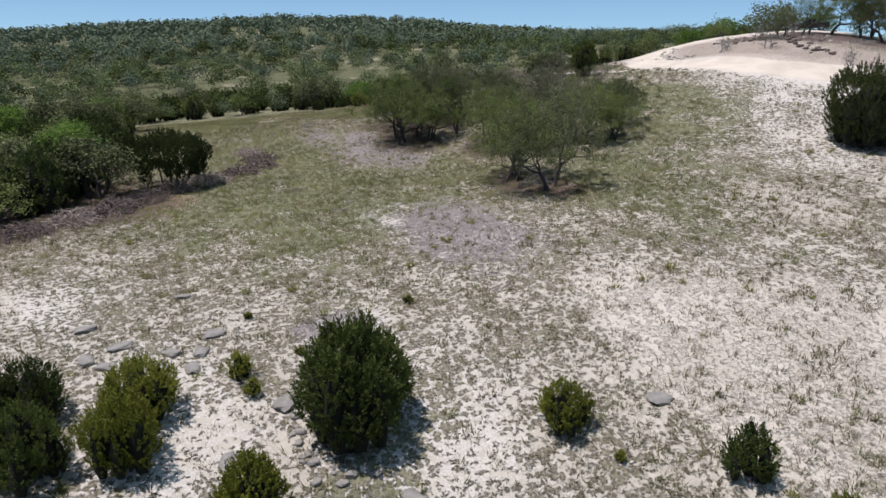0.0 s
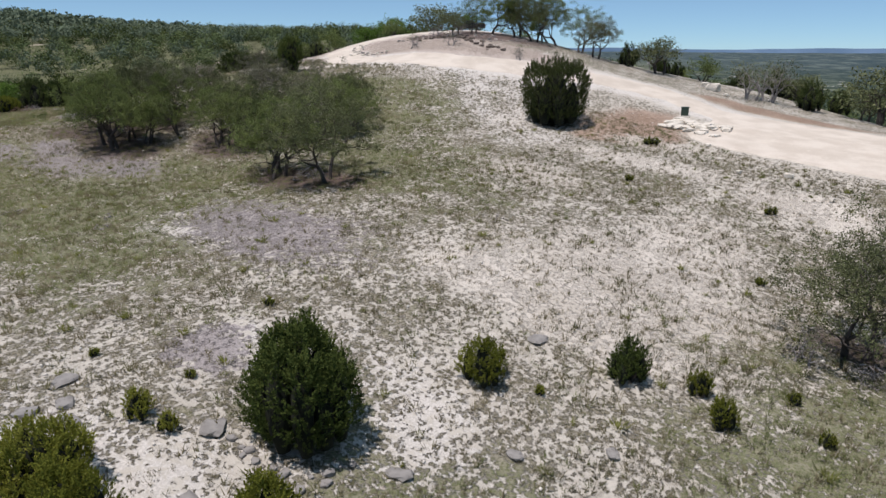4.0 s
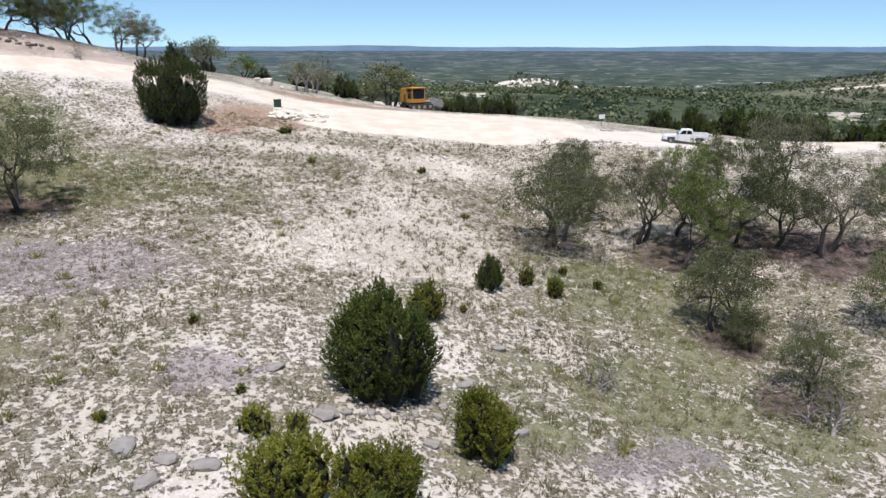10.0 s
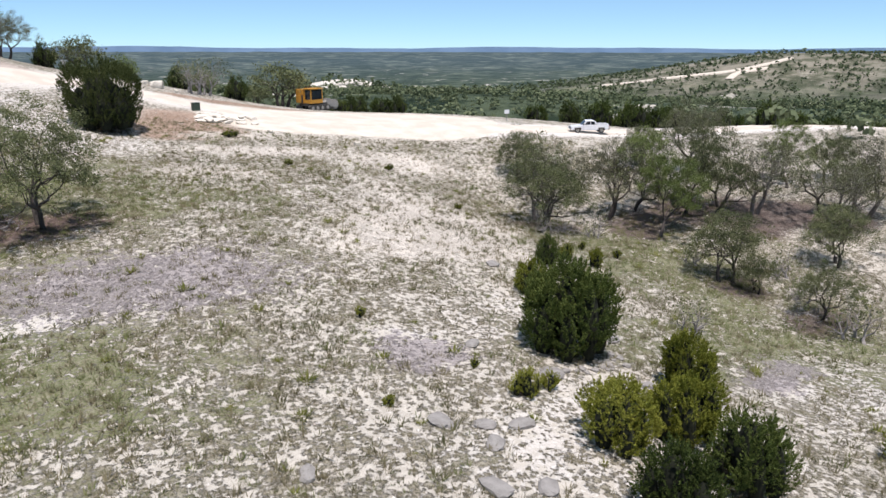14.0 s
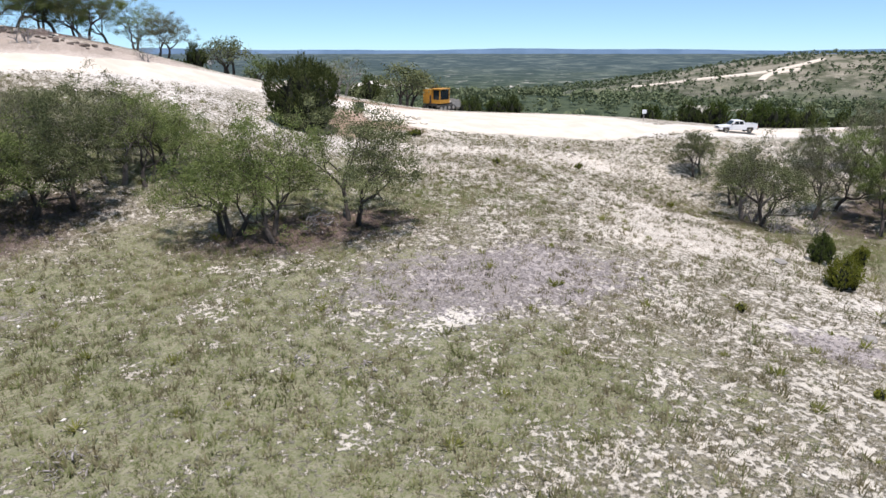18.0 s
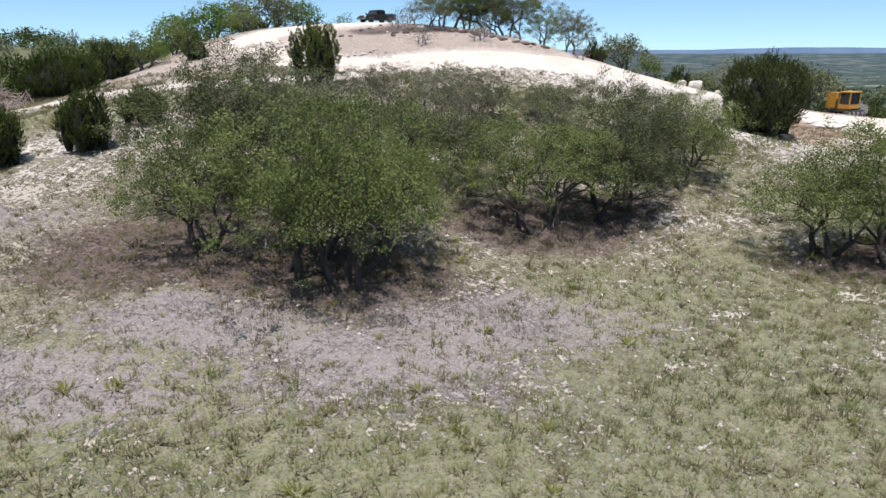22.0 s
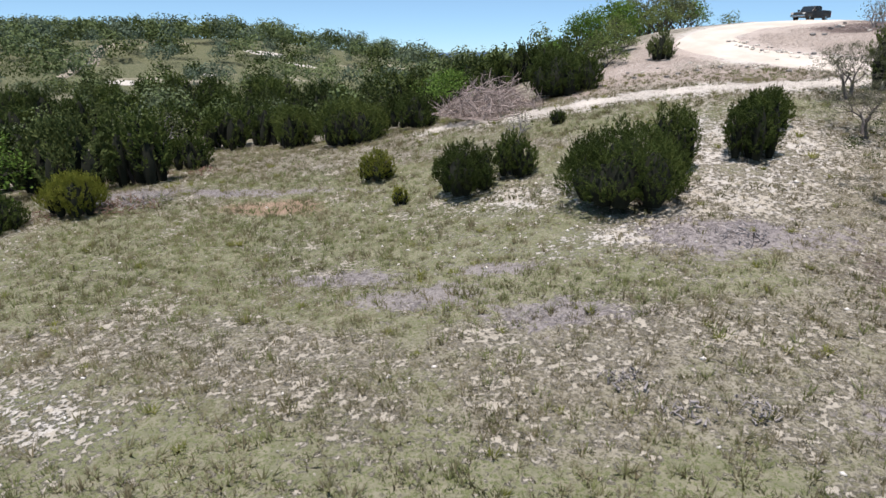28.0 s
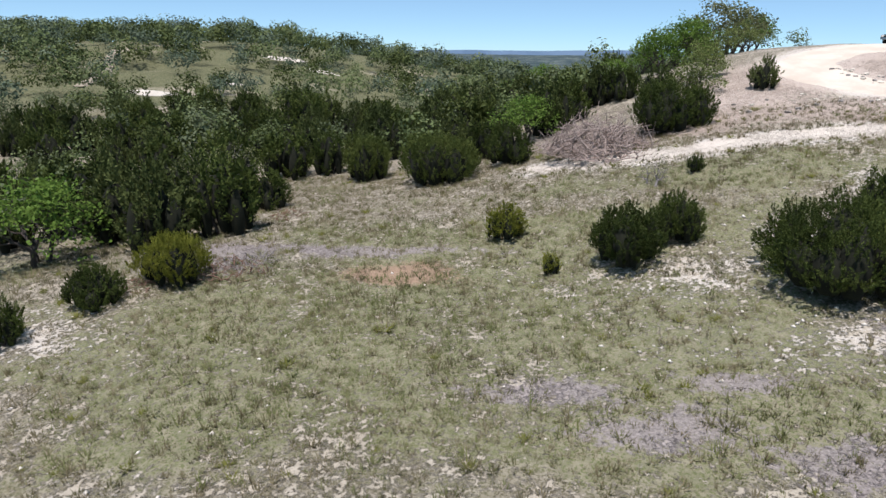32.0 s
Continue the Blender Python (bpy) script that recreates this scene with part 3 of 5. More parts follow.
ZONES = {
    "mulch": [(-24, 41, 9, 4.5), (-62, 42.5, 6, 4), (-75, 39.5, 6, 2.4), (-57.5, 46, 7, 3), (-81, 40.6, 2.6, 1.2), (-85, 53.2, 4.5, 2), (-92.8, 45.6, 2.6, 1.1), (-99, 46.7, 3, 1.2), (-11.3, 29, 2.3, 1.5), (10, 24.3, 2.2, 1.6), (7.3, 23.4, 2.2, 1.8), (-104, 49, 3, 1), (-70, 44, 5, 2), (-118, 64, 8, 1), (-96, 49.5, 2, .8), (-126, 62, 4, 3)],
    "rust": [(-17, 91, 5.5, 6), (-13.5, 87, 4, 4), (-18, 84, 4, 2.5), (-4, 110, 9, 2), (-48, 18, 7, 3), (-17.5, 88.5, 6, 3.8), (-18, 90, 4, 3), (-113, 60.6, 3, 1.3), (-12, 112, 6, 2), (-4, 109.5, 8, 1.6), (-32, 52, 6, 2.4), (-55, 109, 8, 3)],
    "bare": [(-96, 59.5, 7, 3), (-93, 53.8, 6, 2), (-84, 62, 5, 6), (-86.3, 65.2, 6, 4), (-91.1, 63.6, 4, 2.5), (-82.5, 69.7, 6, 5), (-117.1, 38.0, 4, 3), (-130.2, 52.0, 4, 3), (-96.5, 59.7, 6, 1.6), (-110.1, 36.3, 5, 2), (-5, 46.5, 7, 2.6), (0, 57, 6, 4), (-37, 88, 14, 7), (6, 75, 7, 2.6), (-11, 76.5, 9, 2), (-81, 65, 3, 6), (-95.5, 52.2, 5, 2.2), (-91, 62.5, 5, 4), (-129, 49.5, 5, 4), (-97, 58.3, 4, 1.5), (-29, 36.8, 4, 1.8), (-11, 30.6, 1.6, 1), (-32, 82, 9, 6), (-2.5, 31, 6, 5), (-21, 14, 6, 3), (-6, 20, 8, 5), (-88, 96, 7, 8), (12, 20, 7, 5), (-25, 79, 5, 6)],
    "cut": [(-4.1, 51.3, 5, 3), (-2.2, 54.6, 5, 3), (-16.2, 65.8, 5, 3), (23, 57, 6, 3), (-1, 45, 9, 2.2), (3, 52, 5, 5), (1, 61, 4, 6), (-12, 84, 5, 2), (6, 75, 6, 2.4), (-11, 76.5, 8, 1.8), (-4, 47, 6, 2)],
    "bank": [(-55, 96, 14, 3), (-40, 103, 8, 4), (-62, 108, 14, 6), (-89, 93, 6, 8), (-80, 88, 8, 4.5), (-62, 101, 15, 6.5), (-72, 103, 6, 6), (-94, 88, 5, 4), (-55, 109, 8, 3), (-84, 100, 5, 7), (-45, 99, 6, 4)],
    "outcrop": [(-187, 209, 7, 3), (-174, 201, 5, 2.5), (-188, 148, 5, 2.5), (-180, 166, 4, 2)],
    # leaf litter, with the shade under the oaks painted in
    "shaded_litter": [(28, 54, 7, 3), (38, 47.5, 7, 3.5), (-75, 50, 5, 4), (-33, 51.2, 8, 3.2), (-53, 57.2, 6.5, 3.2), (-47.5, 59.5, 4, 2), (-67, 50, 8.5, 4), (-71.5, 53, 5.5, 4), (-69, 57.5, 5, 2.5), (14, 55.5, 4, 2.4), (22.5, 52, 3, 4), (33, 51, 6, 3), (43, 44.5, 5, 3), (20.5, 37, 2.5, 2.5), (21, 29.5, 3.5, 2), (-46, 15, 7, 5), (-52, 8, 16, 9), (-70, 0, 20, 12), (-52, 111, 10, 4), (-57, 106.5, 9, 3), (-64, 106, 4, 2)],
    "lush": [(-160, 30, 26, 32), (-103, 56, 12, 7), (-96, 49, 8, 4), (-40, 32, 10, 7), (-108, 66, 14, 4), (-114, 54, 14, 7), (-102, 53, 8, 4), (-46, 76, 9, 6), (-40, 70, 8, 6), (-46, 40, 10, 6), (-30, 30, 7, 5), (-26, 60, 7, 5), (-112, 26, 26, 10), (-92, 14, 16, 8), (-38, 36, 9, 8), (-30, 60, 8, 6), (-36, 43, 6, 4), (-44, 28, 16, 9), (-66, 32, 16, 10), (-50, 36, 14, 6), (-46, 45, 14, 7), (-116, 56, 12, 7), (-112, 58, 10, 6), (12.5, 28, 9, 5), (16, 43.5, 7, 9), (-25, 57, 9, 5), (-114, 47, 10, 4), (-88, 34, 9, 3), (-90, 74, 14, 3)],
}


def zone(name, x, y):
    w = np.zeros(np.broadcast(x, y).shape)
    wx, wy = x + 1.1 * wavy(x, y, 5), y + 1.1 * wavy(y + 7, x, 5)
    for cx, cy, rx, ry in ZONES[name]:
        w = np.maximum(w, np.exp(-(((wx - cx) / rx) ** 2 + ((wy - cy) / ry) ** 2) * .75))
    return w


def pad_depth(x, y):
    """How far inside the parking pad, in half widths: 1 at its edge, below 1 inside."""
    cx, cy, a, b, turn = PAD
    c, s = math.cos(radians(turn)), math.sin(radians(turn))
    u, v = (x - cx) * c + (y - cy) * s, -(x - cx) * s + (y - cy) * c
    return (np.abs(u / a) ** 3 + np.abs(v / b) ** 3) ** (1 / 3)


def build_ground():
    xs = graded(-150, 60, .62, 4900)
    ys = graded(4, 128, .62, 4900)
    X, Y = np.meshgrid(xs, ys)
    Z = ground(X, Y)
    nx, ny = len(xs), len(ys)
    idx = np.arange(nx * ny).reshape(ny, nx)
    f = np.stack([idx[:-1, :-1], idx[:-1, 1:], idx[1:, 1:], idx[1:, :-1]], -1).reshape(-1, 4)
    me = mesh_np("ground", np.stack([X, Y, Z], -1).reshape(-1, 3), f, M_GROUND, True)
    d = np.hypot(X + 40, Y - 60)
    wild = np.maximum(smooth(d, 125, 190), smooth(Y, 128, 140))
    # how strongly the painted haze colour covers the ground, by distance
    haze_tint = smooth(d, 700, 3000)
    bare = zone("bare", X, Y)
    mulch = zone("mulch", X, Y)
    lush = zone("lush", X, Y)
    for line, w in ((HILL_ROAD, 5), (LOW_TRACK, 3), (EAST_ROAD, 6)):
        bare = np.maximum(bare * .85, 1 - smooth(near_line(X, Y, line), w * .6, w * 1.2))
    cover = np.clip(.60 + .40 * lush - (.36 + .2 * smooth(-X, 50, 80)) * bare + .17 * smooth(-X, 24, 58) + .10 * wavy(X, Y, 17), 0, 1.2)
    heath = np.clip(np.exp(-(((X - 1050) / 330) ** 2 + ((Y - 640) / 330) ** 2)) + np.exp(-(((X - 800) / 230) ** 2 + ((Y - 740) / 200) ** 2)), 0, 1)
    track = np.minimum(np.minimum(near_line(X, Y, HILL_ROAD), near_line(X, Y, EAST_ROAD)) - 3.2, (pad_depth(X, Y) - 1) * 11)
    cover = cover - .6 * (1 - smooth(track, 0, 4))
    for name, w in (("bare", bare), ("mulch", mulch), ("lush", lush), ("rust", zone("rust", X, Y)), ("shaded_litter", zone("shaded_litter", X, Y)), ("cut", np.maximum(zone("cut", X, Y), 1 - smooth(near_line(X, Y, LOW_TRACK), .9, 2.6))), ("scar", np.maximum(zone("outcrop", X, Y), np.maximum(np.exp(-(((X - 138) / 30) ** 2 + ((Y - 552) / 24) ** 2)), np.exp(-(((X - 175) / 26) ** 2 + ((Y - 540) / 8) ** 2))))), ("west", smooth(-X - Y * .35, 20, 60)), ("cover", cover), ("wild", wild), ("bank", zone("bank", X, Y)), ("heath", heath), ("haze_tint", haze_tint * (1 - .7 * heath))):
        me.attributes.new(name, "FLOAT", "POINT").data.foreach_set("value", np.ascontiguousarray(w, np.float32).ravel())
    tagged(put("ground", me), "pale limestone pasture with sparse dry and green grass, rolling to a wooded plain", "ground", kind="structure")


build_ground()


def ribbon(name, line, half, label, lift=.05, pitch=.6, mat=None):
    """A strip of crushed limestone laid on the ground along a line."""
    pts = [Vector((x, y, 0)) for x, y in line]
    dense = []
    for i in range(len(pts) - 1):
        p0, p1, p2, p3 = pts[max(i - 1, 0)], pts[i], pts[i + 1], pts[min(i + 2, len(pts) - 1)]
        n = max(2, int((p2 - p1).length / pitch))
        for k in range(n):
            t = k / n
            dense.append(.5 * ((2 * p1) + (p2 - p0) * t + (2 * p0 - 5 * p1 + 4 * p2 - p3) * t * t + (3 * p1 - p0 - 3 * p2 + p3) * t ** 3))
    dense.append(pts[-1])
    v, m = [], 13
    for i, p in enumerate(dense):
        d = (dense[min(i + 1, len(dense) - 1)] - dense[max(i - 1, 0)]).normalized()
        side = Vector((-d.y, d.x, 0))
        w = half * (1 + .10 * math.sin(i * .23) + .06 * math.sin(i * .61 + 1))
        for j in range(m):
            u = j / (m - 1) * 2 - 1
            q = p + side * u * w
            edge = -.12 - lift if abs(u) > .99 else lift + .02 * math.cos(u * 9)
            v.append((q.x, q.y, gz(q.x, q.y) + edge))
    f = [(i * m + j, i * m + j + 1, (i + 1) * m + j + 1, (i + 1) * m + j) for i in range(len(dense) - 1) for j in range(m - 1)]
    tagged(put(name, mesh_np(name, v, [q[::-1] for q in f], mat or M_ROAD, True)), label, "road", kind="structure")


ribbon("road", HILL_ROAD, 3.3, "white crushed limestone road winding up the hill")
ribbon("road", EAST_ROAD, 3.4, "white crushed limestone road leaving the pad")


for line in ([(600, 780), (655, 722), (724, 672), (780, 655), (830, 662)], [(690, 640), (724, 655), (760, 640)], [(850, 530), (890, 515), (960, 505)]):
    ribbon("road", line, 4.5, "pale limestone track on a distant hill", 1.6, 12)


ribbon("road", [(-232, 197), (-227, 186), (-210, 159), (-204, 146)], 1.3, "steep pale track on the wooded hill", .4, 3, M_DIRT)


def build_pad():
    cx, cy, a, b, turn = PAD
    c, s = math.cos(radians(turn)), math.sin(radians(turn))
    rings, seg = 22, 120
    v, f = [(cx, cy, gz(cx, cy) + .08)], []
    for r in range(1, rings + 1):
        for k in range(seg):
            t = 2 * math.pi * k / seg
            co, si = math.cos(t), math.sin(t)
            rad = (abs(co) ** 3 + abs(si) ** 3) ** (-1 / 3) * r / rings
            rad *= 1 + .035 * math.sin(5 * t + 1) * r / rings
            u, w = a * rad * co, b * rad * si
            x, y = cx + u * c - w * s, cy + u * s + w * c
            v.append((x, y, gz(x, y) + (.08 if r < rings else -.15)))
    quads = [(1 + (r - 1) * seg + k, 1 + r * seg + k, 1 + r * seg + (k + 1) % seg, 1 + (r - 1) * seg + (k + 1) % seg) for r in range(1, rings) for k in range(seg)]
    tri = [(0, 1 + k, 1 + (k + 1) % seg, 1 + (k + 1) % seg) for k in range(seg)]
    me = bpy.data.meshes.new("parking_pad")
    me.from_pydata(v, [], quads + [t[:3] for t in tri])
    me.materials.append(M_ROAD)
    tagged(put("pavement", me), "flat white crushed limestone pad below the hill", "pavement", kind="structure")


build_pad()
# ---- junipers of the meadow, each shaped for itself ----


def clump(seed, w, h, n, lift=.05, tall=.75):
    """Lobes for a many-topped bush, w wide and h high: a body, shoulders round it and slim leading shoots."""
    r = random.Random(seed)
    out = [(w * r.uniform(-.05, .05), w * r.uniform(-.05, .05), lift, w * .34, h * .92)]
    for i in range(n):
        a = i * 6.283 / n + r.uniform(-.35, .35)
        d = w * r.uniform(.22, .33)
        out.append((math.cos(a) * d, math.sin(a) * d, lift, w * r.uniform(.17, .24), h * r.uniform(tall - .22, tall + .06)))
    for i in range(2 * n + 2):
        a, d = r.uniform(0, 6.283), w * .41 * math.sqrt(r.random())
        top = h * (r.uniform(.86, 1.04) - .45 * (d / (w * .41)) ** 2 * (1.6 - tall))
        ln = h * r.uniform(.30, .48)
        out.append((math.cos(a) * d, math.sin(a) * d, top - ln, w * r.uniform(.07, .11), ln))
    return out


def bush(seed, x, y, w, h, n, mat, label, per=75, size=.26, group="junipers in the meadow", turn=0, tall=.75, name="juniper_bush"):
    ob = settle(juniper(seed, clump(seed, w, h, n, tall=tall), mat, per * (4.0 if y < 70 else 3.0), size * (.62 if y < 70 else .75), name), x, y, turn)
    return tagged(ob, label, "bush" if name == "juniper_bush" else "tree", group)


bush(3, -3.4, 28.0, 5.3, 5.5, 8, M_CEDAR, "tall dense dark green juniper with pointed tops, ringed by stones", 85, .30, tall=.82, name="juniper_tree")
bush(4, -.2, 36.6, 2.6, 2.5, 5, M_CEDARY, "round yellow-green juniper bush on stony ground", 130, .2)
bush(5, 4.7, 42.0, 2.2, 2.4, 5, M_CEDAR, "round dark green juniper bush on stony ground", 130, .2)
bush(6, 7.9, 43.6, 1.4, 1.5, 3, M_CEDARY, "small olive green juniper bush", 150, .17)
bush(7, 9.6, 42.0, 1.6, 1.7, 4, M_CEDARY, "small yellow-green juniper bush", 150, .17)
bush(8, .6, 23.2, 3.0, 3.3, 5, M_CEDARY, "feathery green juniper bush with several pointed tops", 120, .24, tall=.85)
bush(9, -8.8, 23.6, 1.6, 1.4, 4, M_CEDARY, "low yellow-green juniper bush", 150, .17)
bush(10, -7.2, 24.0, 1.0, .9, 3, M_CEDARY, "tiny yellow-green juniper bush", 170, .14)
bush(11, -7.2, 19.2, 3.9, 2.7, 6, M_CEDARY, "broad yellow-green juniper bush", 115, .22, tall=.85)
bush(12, -4.0, 18.6, 3.6, 3.0, 6, M_CEDARY, "olive green juniper bush with ragged tops", 115, .22, tall=.9)
bush(13, -8.4, 14.9, 3.4, 2.8, 5, M_CEDAR, "dark green juniper bush on the slope", 105, .22)
bush(14, -4.4, 15.2, 3.6, 3.4, 5, M_CEDAR, "dark green juniper bush beside yellow-green ones", 105, .22)
bush(15, 5.0, 14.2, 3.0, 2.2, 5, M_CEDARY, "yellow-green juniper bush at the slope's edge", 110, .22)
DOME = [(0, 0, .05, 3.5, 7.7)] + [(2.2 * math.cos(a * .785), 2.2 * math.sin(a * .785), .05, 1.75, 5.2 + .4 * math.sin(a * 2.3)) for a in range(8)]
DOME += [(2.6 * math.cos(a * .7 + .4), 2.6 * math.sin(a * .7 + .4), 2.5 + .3 * math.sin(a * 2.1), 1.65, 4.3 + .3 * math.sin(a * 1.7)) for a in range(9)]
tagged(settle(juniper(16, DOME, M_CEDARDARK, 210, .21, "juniper_tree"), -25.2, 84.5), "huge round dark juniper above the rusty bank", "tree", "junipers in the meadow")
# foot of the hill and the western meadow
bush(17, -90.1, 58.3, 7.7, 4.5, 9, M_CEDAR, "big dense rounded green juniper on white stony slope", 85, .24, tall=.72)
bush(18, -87.2, 61.9, 3.2, 4.2, 4, M_CEDAR, "upright dark juniper leaning on a bigger bush", 80, .26, tall=.9)
bush(19, -82.6, 63.6, 3.9, 4.2, 5, M_CEDAR, "dark green upright juniper on the white slope", 80, .26, tall=.9)
bush(20, -80.9, 68.8, 3.8, 2.8, 5, M_CEDAR, "dark green juniper bush on the hillside", 80, .26)
bush(21, -99.9, 62.2, 4.7, 3.4, 6, M_CEDAR, "dense dark green juniper bush with ragged top", 90, .25, tall=.88)
bush(22, -96.9, 64.2, 3.0, 3.0, 5, M_CEDAR, "dark green juniper bush beside a bigger one", 90, .25, tall=.88)
bush(23, -107.2, 66.4, 3.1, 2.3, 5, M_CEDARY, "olive green juniper bush in the grass", 110, .22)
bush(24, -104.1, 61.4, 1.3, 1.3, 3, M_CEDARY, "small olive juniper bush by a worn trail", 140, .17)
bush(25, -94.8, 73.9, 1.5, 1.2, 3, M_CEDAR, "small dark juniper bush on the hillside", 120, .18)
bush(26, -125.9, 57.8, 4.6, 3.0, 6, M_CEDARY, "bright green juniper bush beside a reddish brush heap", 100, .23, tall=.9)
bush(27, -128.4, 54.2, 3.6, 2.4, 5, M_CEDAR, "dark green juniper bush at the meadow's edge", 100, .23)
bush(28, -130.6, 49.6, 3.4, 2.6, 5, M_CEDAR, "dark juniper bush at the meadow's edge", 90, .23)
bush(29, -115.2, 82.6, 8.2, 4.5, 8, M_CEDAR, "wide dark green juniper thicket", 50, .3, tall=.9)
bush(30, -123.9, 88.6, 5.4, 4.8, 6, M_CEDAR, "dark green juniper with ragged tops", 55, .3, tall=.9)
bush(31, -109.2, 85.8, 4.7, 3.9, 5, M_CEDAR, "dark green rounded juniper", 60, .28)
bush(32, -95.2, 87.6, 7.6, 4.6, 7, M_CEDAR, "wide dark juniper beside the limestone cut", 50, .3, tall=.85)
bush(33, -69.2, 79.4, 4.6, 5.6, 4, M_CEDAR, "tall two-topped dark juniper on the hillside", 60, .3, tall=.95, name="juniper_tree")
for i, (x, y, w, h) in enumerate(((2.2, 37.8, .5, .45), (-9.8, 26.6, .6, .4), (-15, 24.5, .6, .4), (13.6, 44.2, .9, .8), (11.6, 46.5, .8, .7), (-13.2, 33.5, .7, .5), (6.2, 60, .9, .6), (3.4, 72, 1.2, .7), (-8.5, 70, 1.0, .5), (-12.2, 83.5, 2.2, .8))):
    bush(60 + i, x, y, w, h, 3, M_CEDARY, "low green seedling shrub in stony grass", 160, .13, "seedling shrubs")

tagged(settle(juniper(40, clump(40, 9.6, 4.4, 8, 1.9, .85), M_CEDARDARK, 300, .22, "juniper_tree"), -54.0, 19.6), "wide dark juniper with bare trunks above a brush windrow", "tree", "junipers in the meadow")

# ---- live oaks ----
OAKS = [
    oak(101, 8.2, 5.6, 2, 74, M_OAK, leaf=.096), oak(102, 8.2, 5.8, 3, 56, M_OAK, leaf=.098), oak(103, 8.0, 5.4, 2, 92, M_OAKGREY, .04, leaf=.098),
    oak(104, 7.8, 5.4, 2, 76, M_OAKGREY, .12, leaf=.098), oak(105, 7.2, 4.8, 2, 56, M_OAKDULL, .32, leaf=.092, bark=M_TWIG), oak(106, 8.8, 5.2, 1, 130, M_OAK, leaf=.105),
    oak(107, 5.4, 3.4, 2, 62, M_OAKGREY, .1, leaf=.096), oak(108, 8.2, 5.0, 3, 56, M_OAK, leaf=.098), oak(109, 7.8, 5.8, 2, 84, M_OAKDULL, .06, leaf=.098),
]
OAK_LABELS = ["spreading live oak with several dark stems and green crown", "low spreading live oak with many crooked stems", "live oak with thin grey-green crown",
              "thin live oak with half-bare grey twigs", "nearly leafless grey oak with crooked limbs", "single-stemmed live oak with rounded green crown",
              "small crooked grey-green oak", "dense bushy live oak with green crown", "wide grey-green live oak on rocky ground"]
placed = set()


TALLER = {"thin oaks on the hillside": .86, "oaks below the hill": 1.04, "oaks on the hilltop": 1.0, "oaks beyond the meadow": 1.0}


def plant_oak(kind, x, y, turn, s=1.0, group="live oaks"):
    ob = OAKS[kind]
    high = s * TALLER.get(group, 1.15)
    if kind in placed:
        ob = copy_thing(ob, at(x, y, turn, s, 0.0, high))
    else:
        placed.add(kind)
        settle(ob, x, y, turn, s, high)
    return tagged(ob, OAK_LABELS[kind], "tree", group)


GROVES = {
    "oaks in the middle of the meadow": [(2, -29.4, 52.2, 110, 1.0), (0, -35.2, 50.8, 70, .95), (1, -37.6, 52.6, 10, .85)],
    "oaks below the hill": [(0, -54.0, 56.5, 130, .86), (7, -52.4, 57.3, 20, .9), (3, -48.9, 58.9, 50, .95), (2, -46.6, 59.9, 90, .85), (4, -44.2, 62.6, 0, .9), (6, -57.8, 60.2, 30, 1.0), (3, -61, 63.5, 0, .85), (4, -56, 65.5, 60, .9)],
    "oaks at the foot of the hill": [(1, -64.2, 48.6, 200, 1.05), (0, -67.0, 49.2, 310, 1.0), (3, -65.6, 51.6, 80, .85), (1, -71.6, 50.8, 40, .9), (7, -62.8, 52.4, 15, .85), (3, -72.6, 56.6, 120, 1.05), (2, -70.8, 57.0, 300, .9), (8, -68.0, 58.4, 200, .9), (0, -62.4, 56, 160, .85)],
    "thin oaks on the hillside": [(4, -59.7, 67.6, 10, .95), (4, -62.5, 72, 80, .75), (4, -73.3, 76.5, 60, .75), (4, -65.5, 70, 200, .75), (3, -55, 71, 120, .72), (4, -51, 67.4, 250, .85), (6, -69.5, 65, 20, .9), (3, -66, 63, 300, .7), (4, -57.5, 75, 150, .65), (4, -74.8, 68, 90, .65), (6, -49.8, 72.4, 0, .7)],
    "oaks on the rocky slope": [(3, 12.9, 54.6, 0, 1.12), (4, 15.0, 57.8, 140, 1.1), (8, 22.2, 55.6, 40, 0.95), (5, 23.0, 49.0, 0, 0.86), (2, 30.0, 53.2, 90, 1.0), (3, 33.4, 51.6, 10, 0.99), (4, 36.2, 49.4, 200, 1.1), (3, 42.4, 45.4, 40, 1.1), (4, 45.6, 43.6, 150, 1.2), (5, 25.8, 56.0, 250, 0.96), (6, 35.4, 66, 80, 0.8), (6, 21, 71.5, 30, 0.9), (8, 38.5, 60, 120, 1.0), (6, 20.3, 38.2, 0, 0.95), (6, 20.9, 35.6, 90, 0.5), (3, 21.2, 29.8, 160, 0.62), (6, 25.6, 23.4, 70, 0.9), (6, 33.5, 37.5, 70, 0.9), (3, 35, 27, 0, 0.9), (4, 42, 34, 0, 0.99), (8, 50, 40, 200, 1.04), (5, 46, 53, 60, 0.84), (3, 52, 52, 110, 0.94), (4, 39, 41.5, 300, 0.99), (1, 19, 63.5, 40, 0.86)],
    "oaks on the hilltop": [(5, -54.6, 112, 0, .95), (0, -56.5, 109, 60, .8), (5, -50.5, 113, 120, 1.0), (2, -47, 114, 30, .95), (5, -44.5, 117, 200, 1.0), (0, -41, 119, 80, .95), (3, -58, 106, 20, .7), (8, -37.5, 118, 10, .85), (2, -52.5, 117.5, 300, .95), (0, -48, 119, 180, .9)],
    "oaks beyond the meadow": [(0, -42, 62.5, 50, .85), (1, -40.5, 66, 0, .8), (3, -45, 69.5, 60, .9)],
}
for group, rows in GROVES.items():
    for kind, x, y, turn, s in rows:
        plant_oak(kind, x, y, turn, s, group)

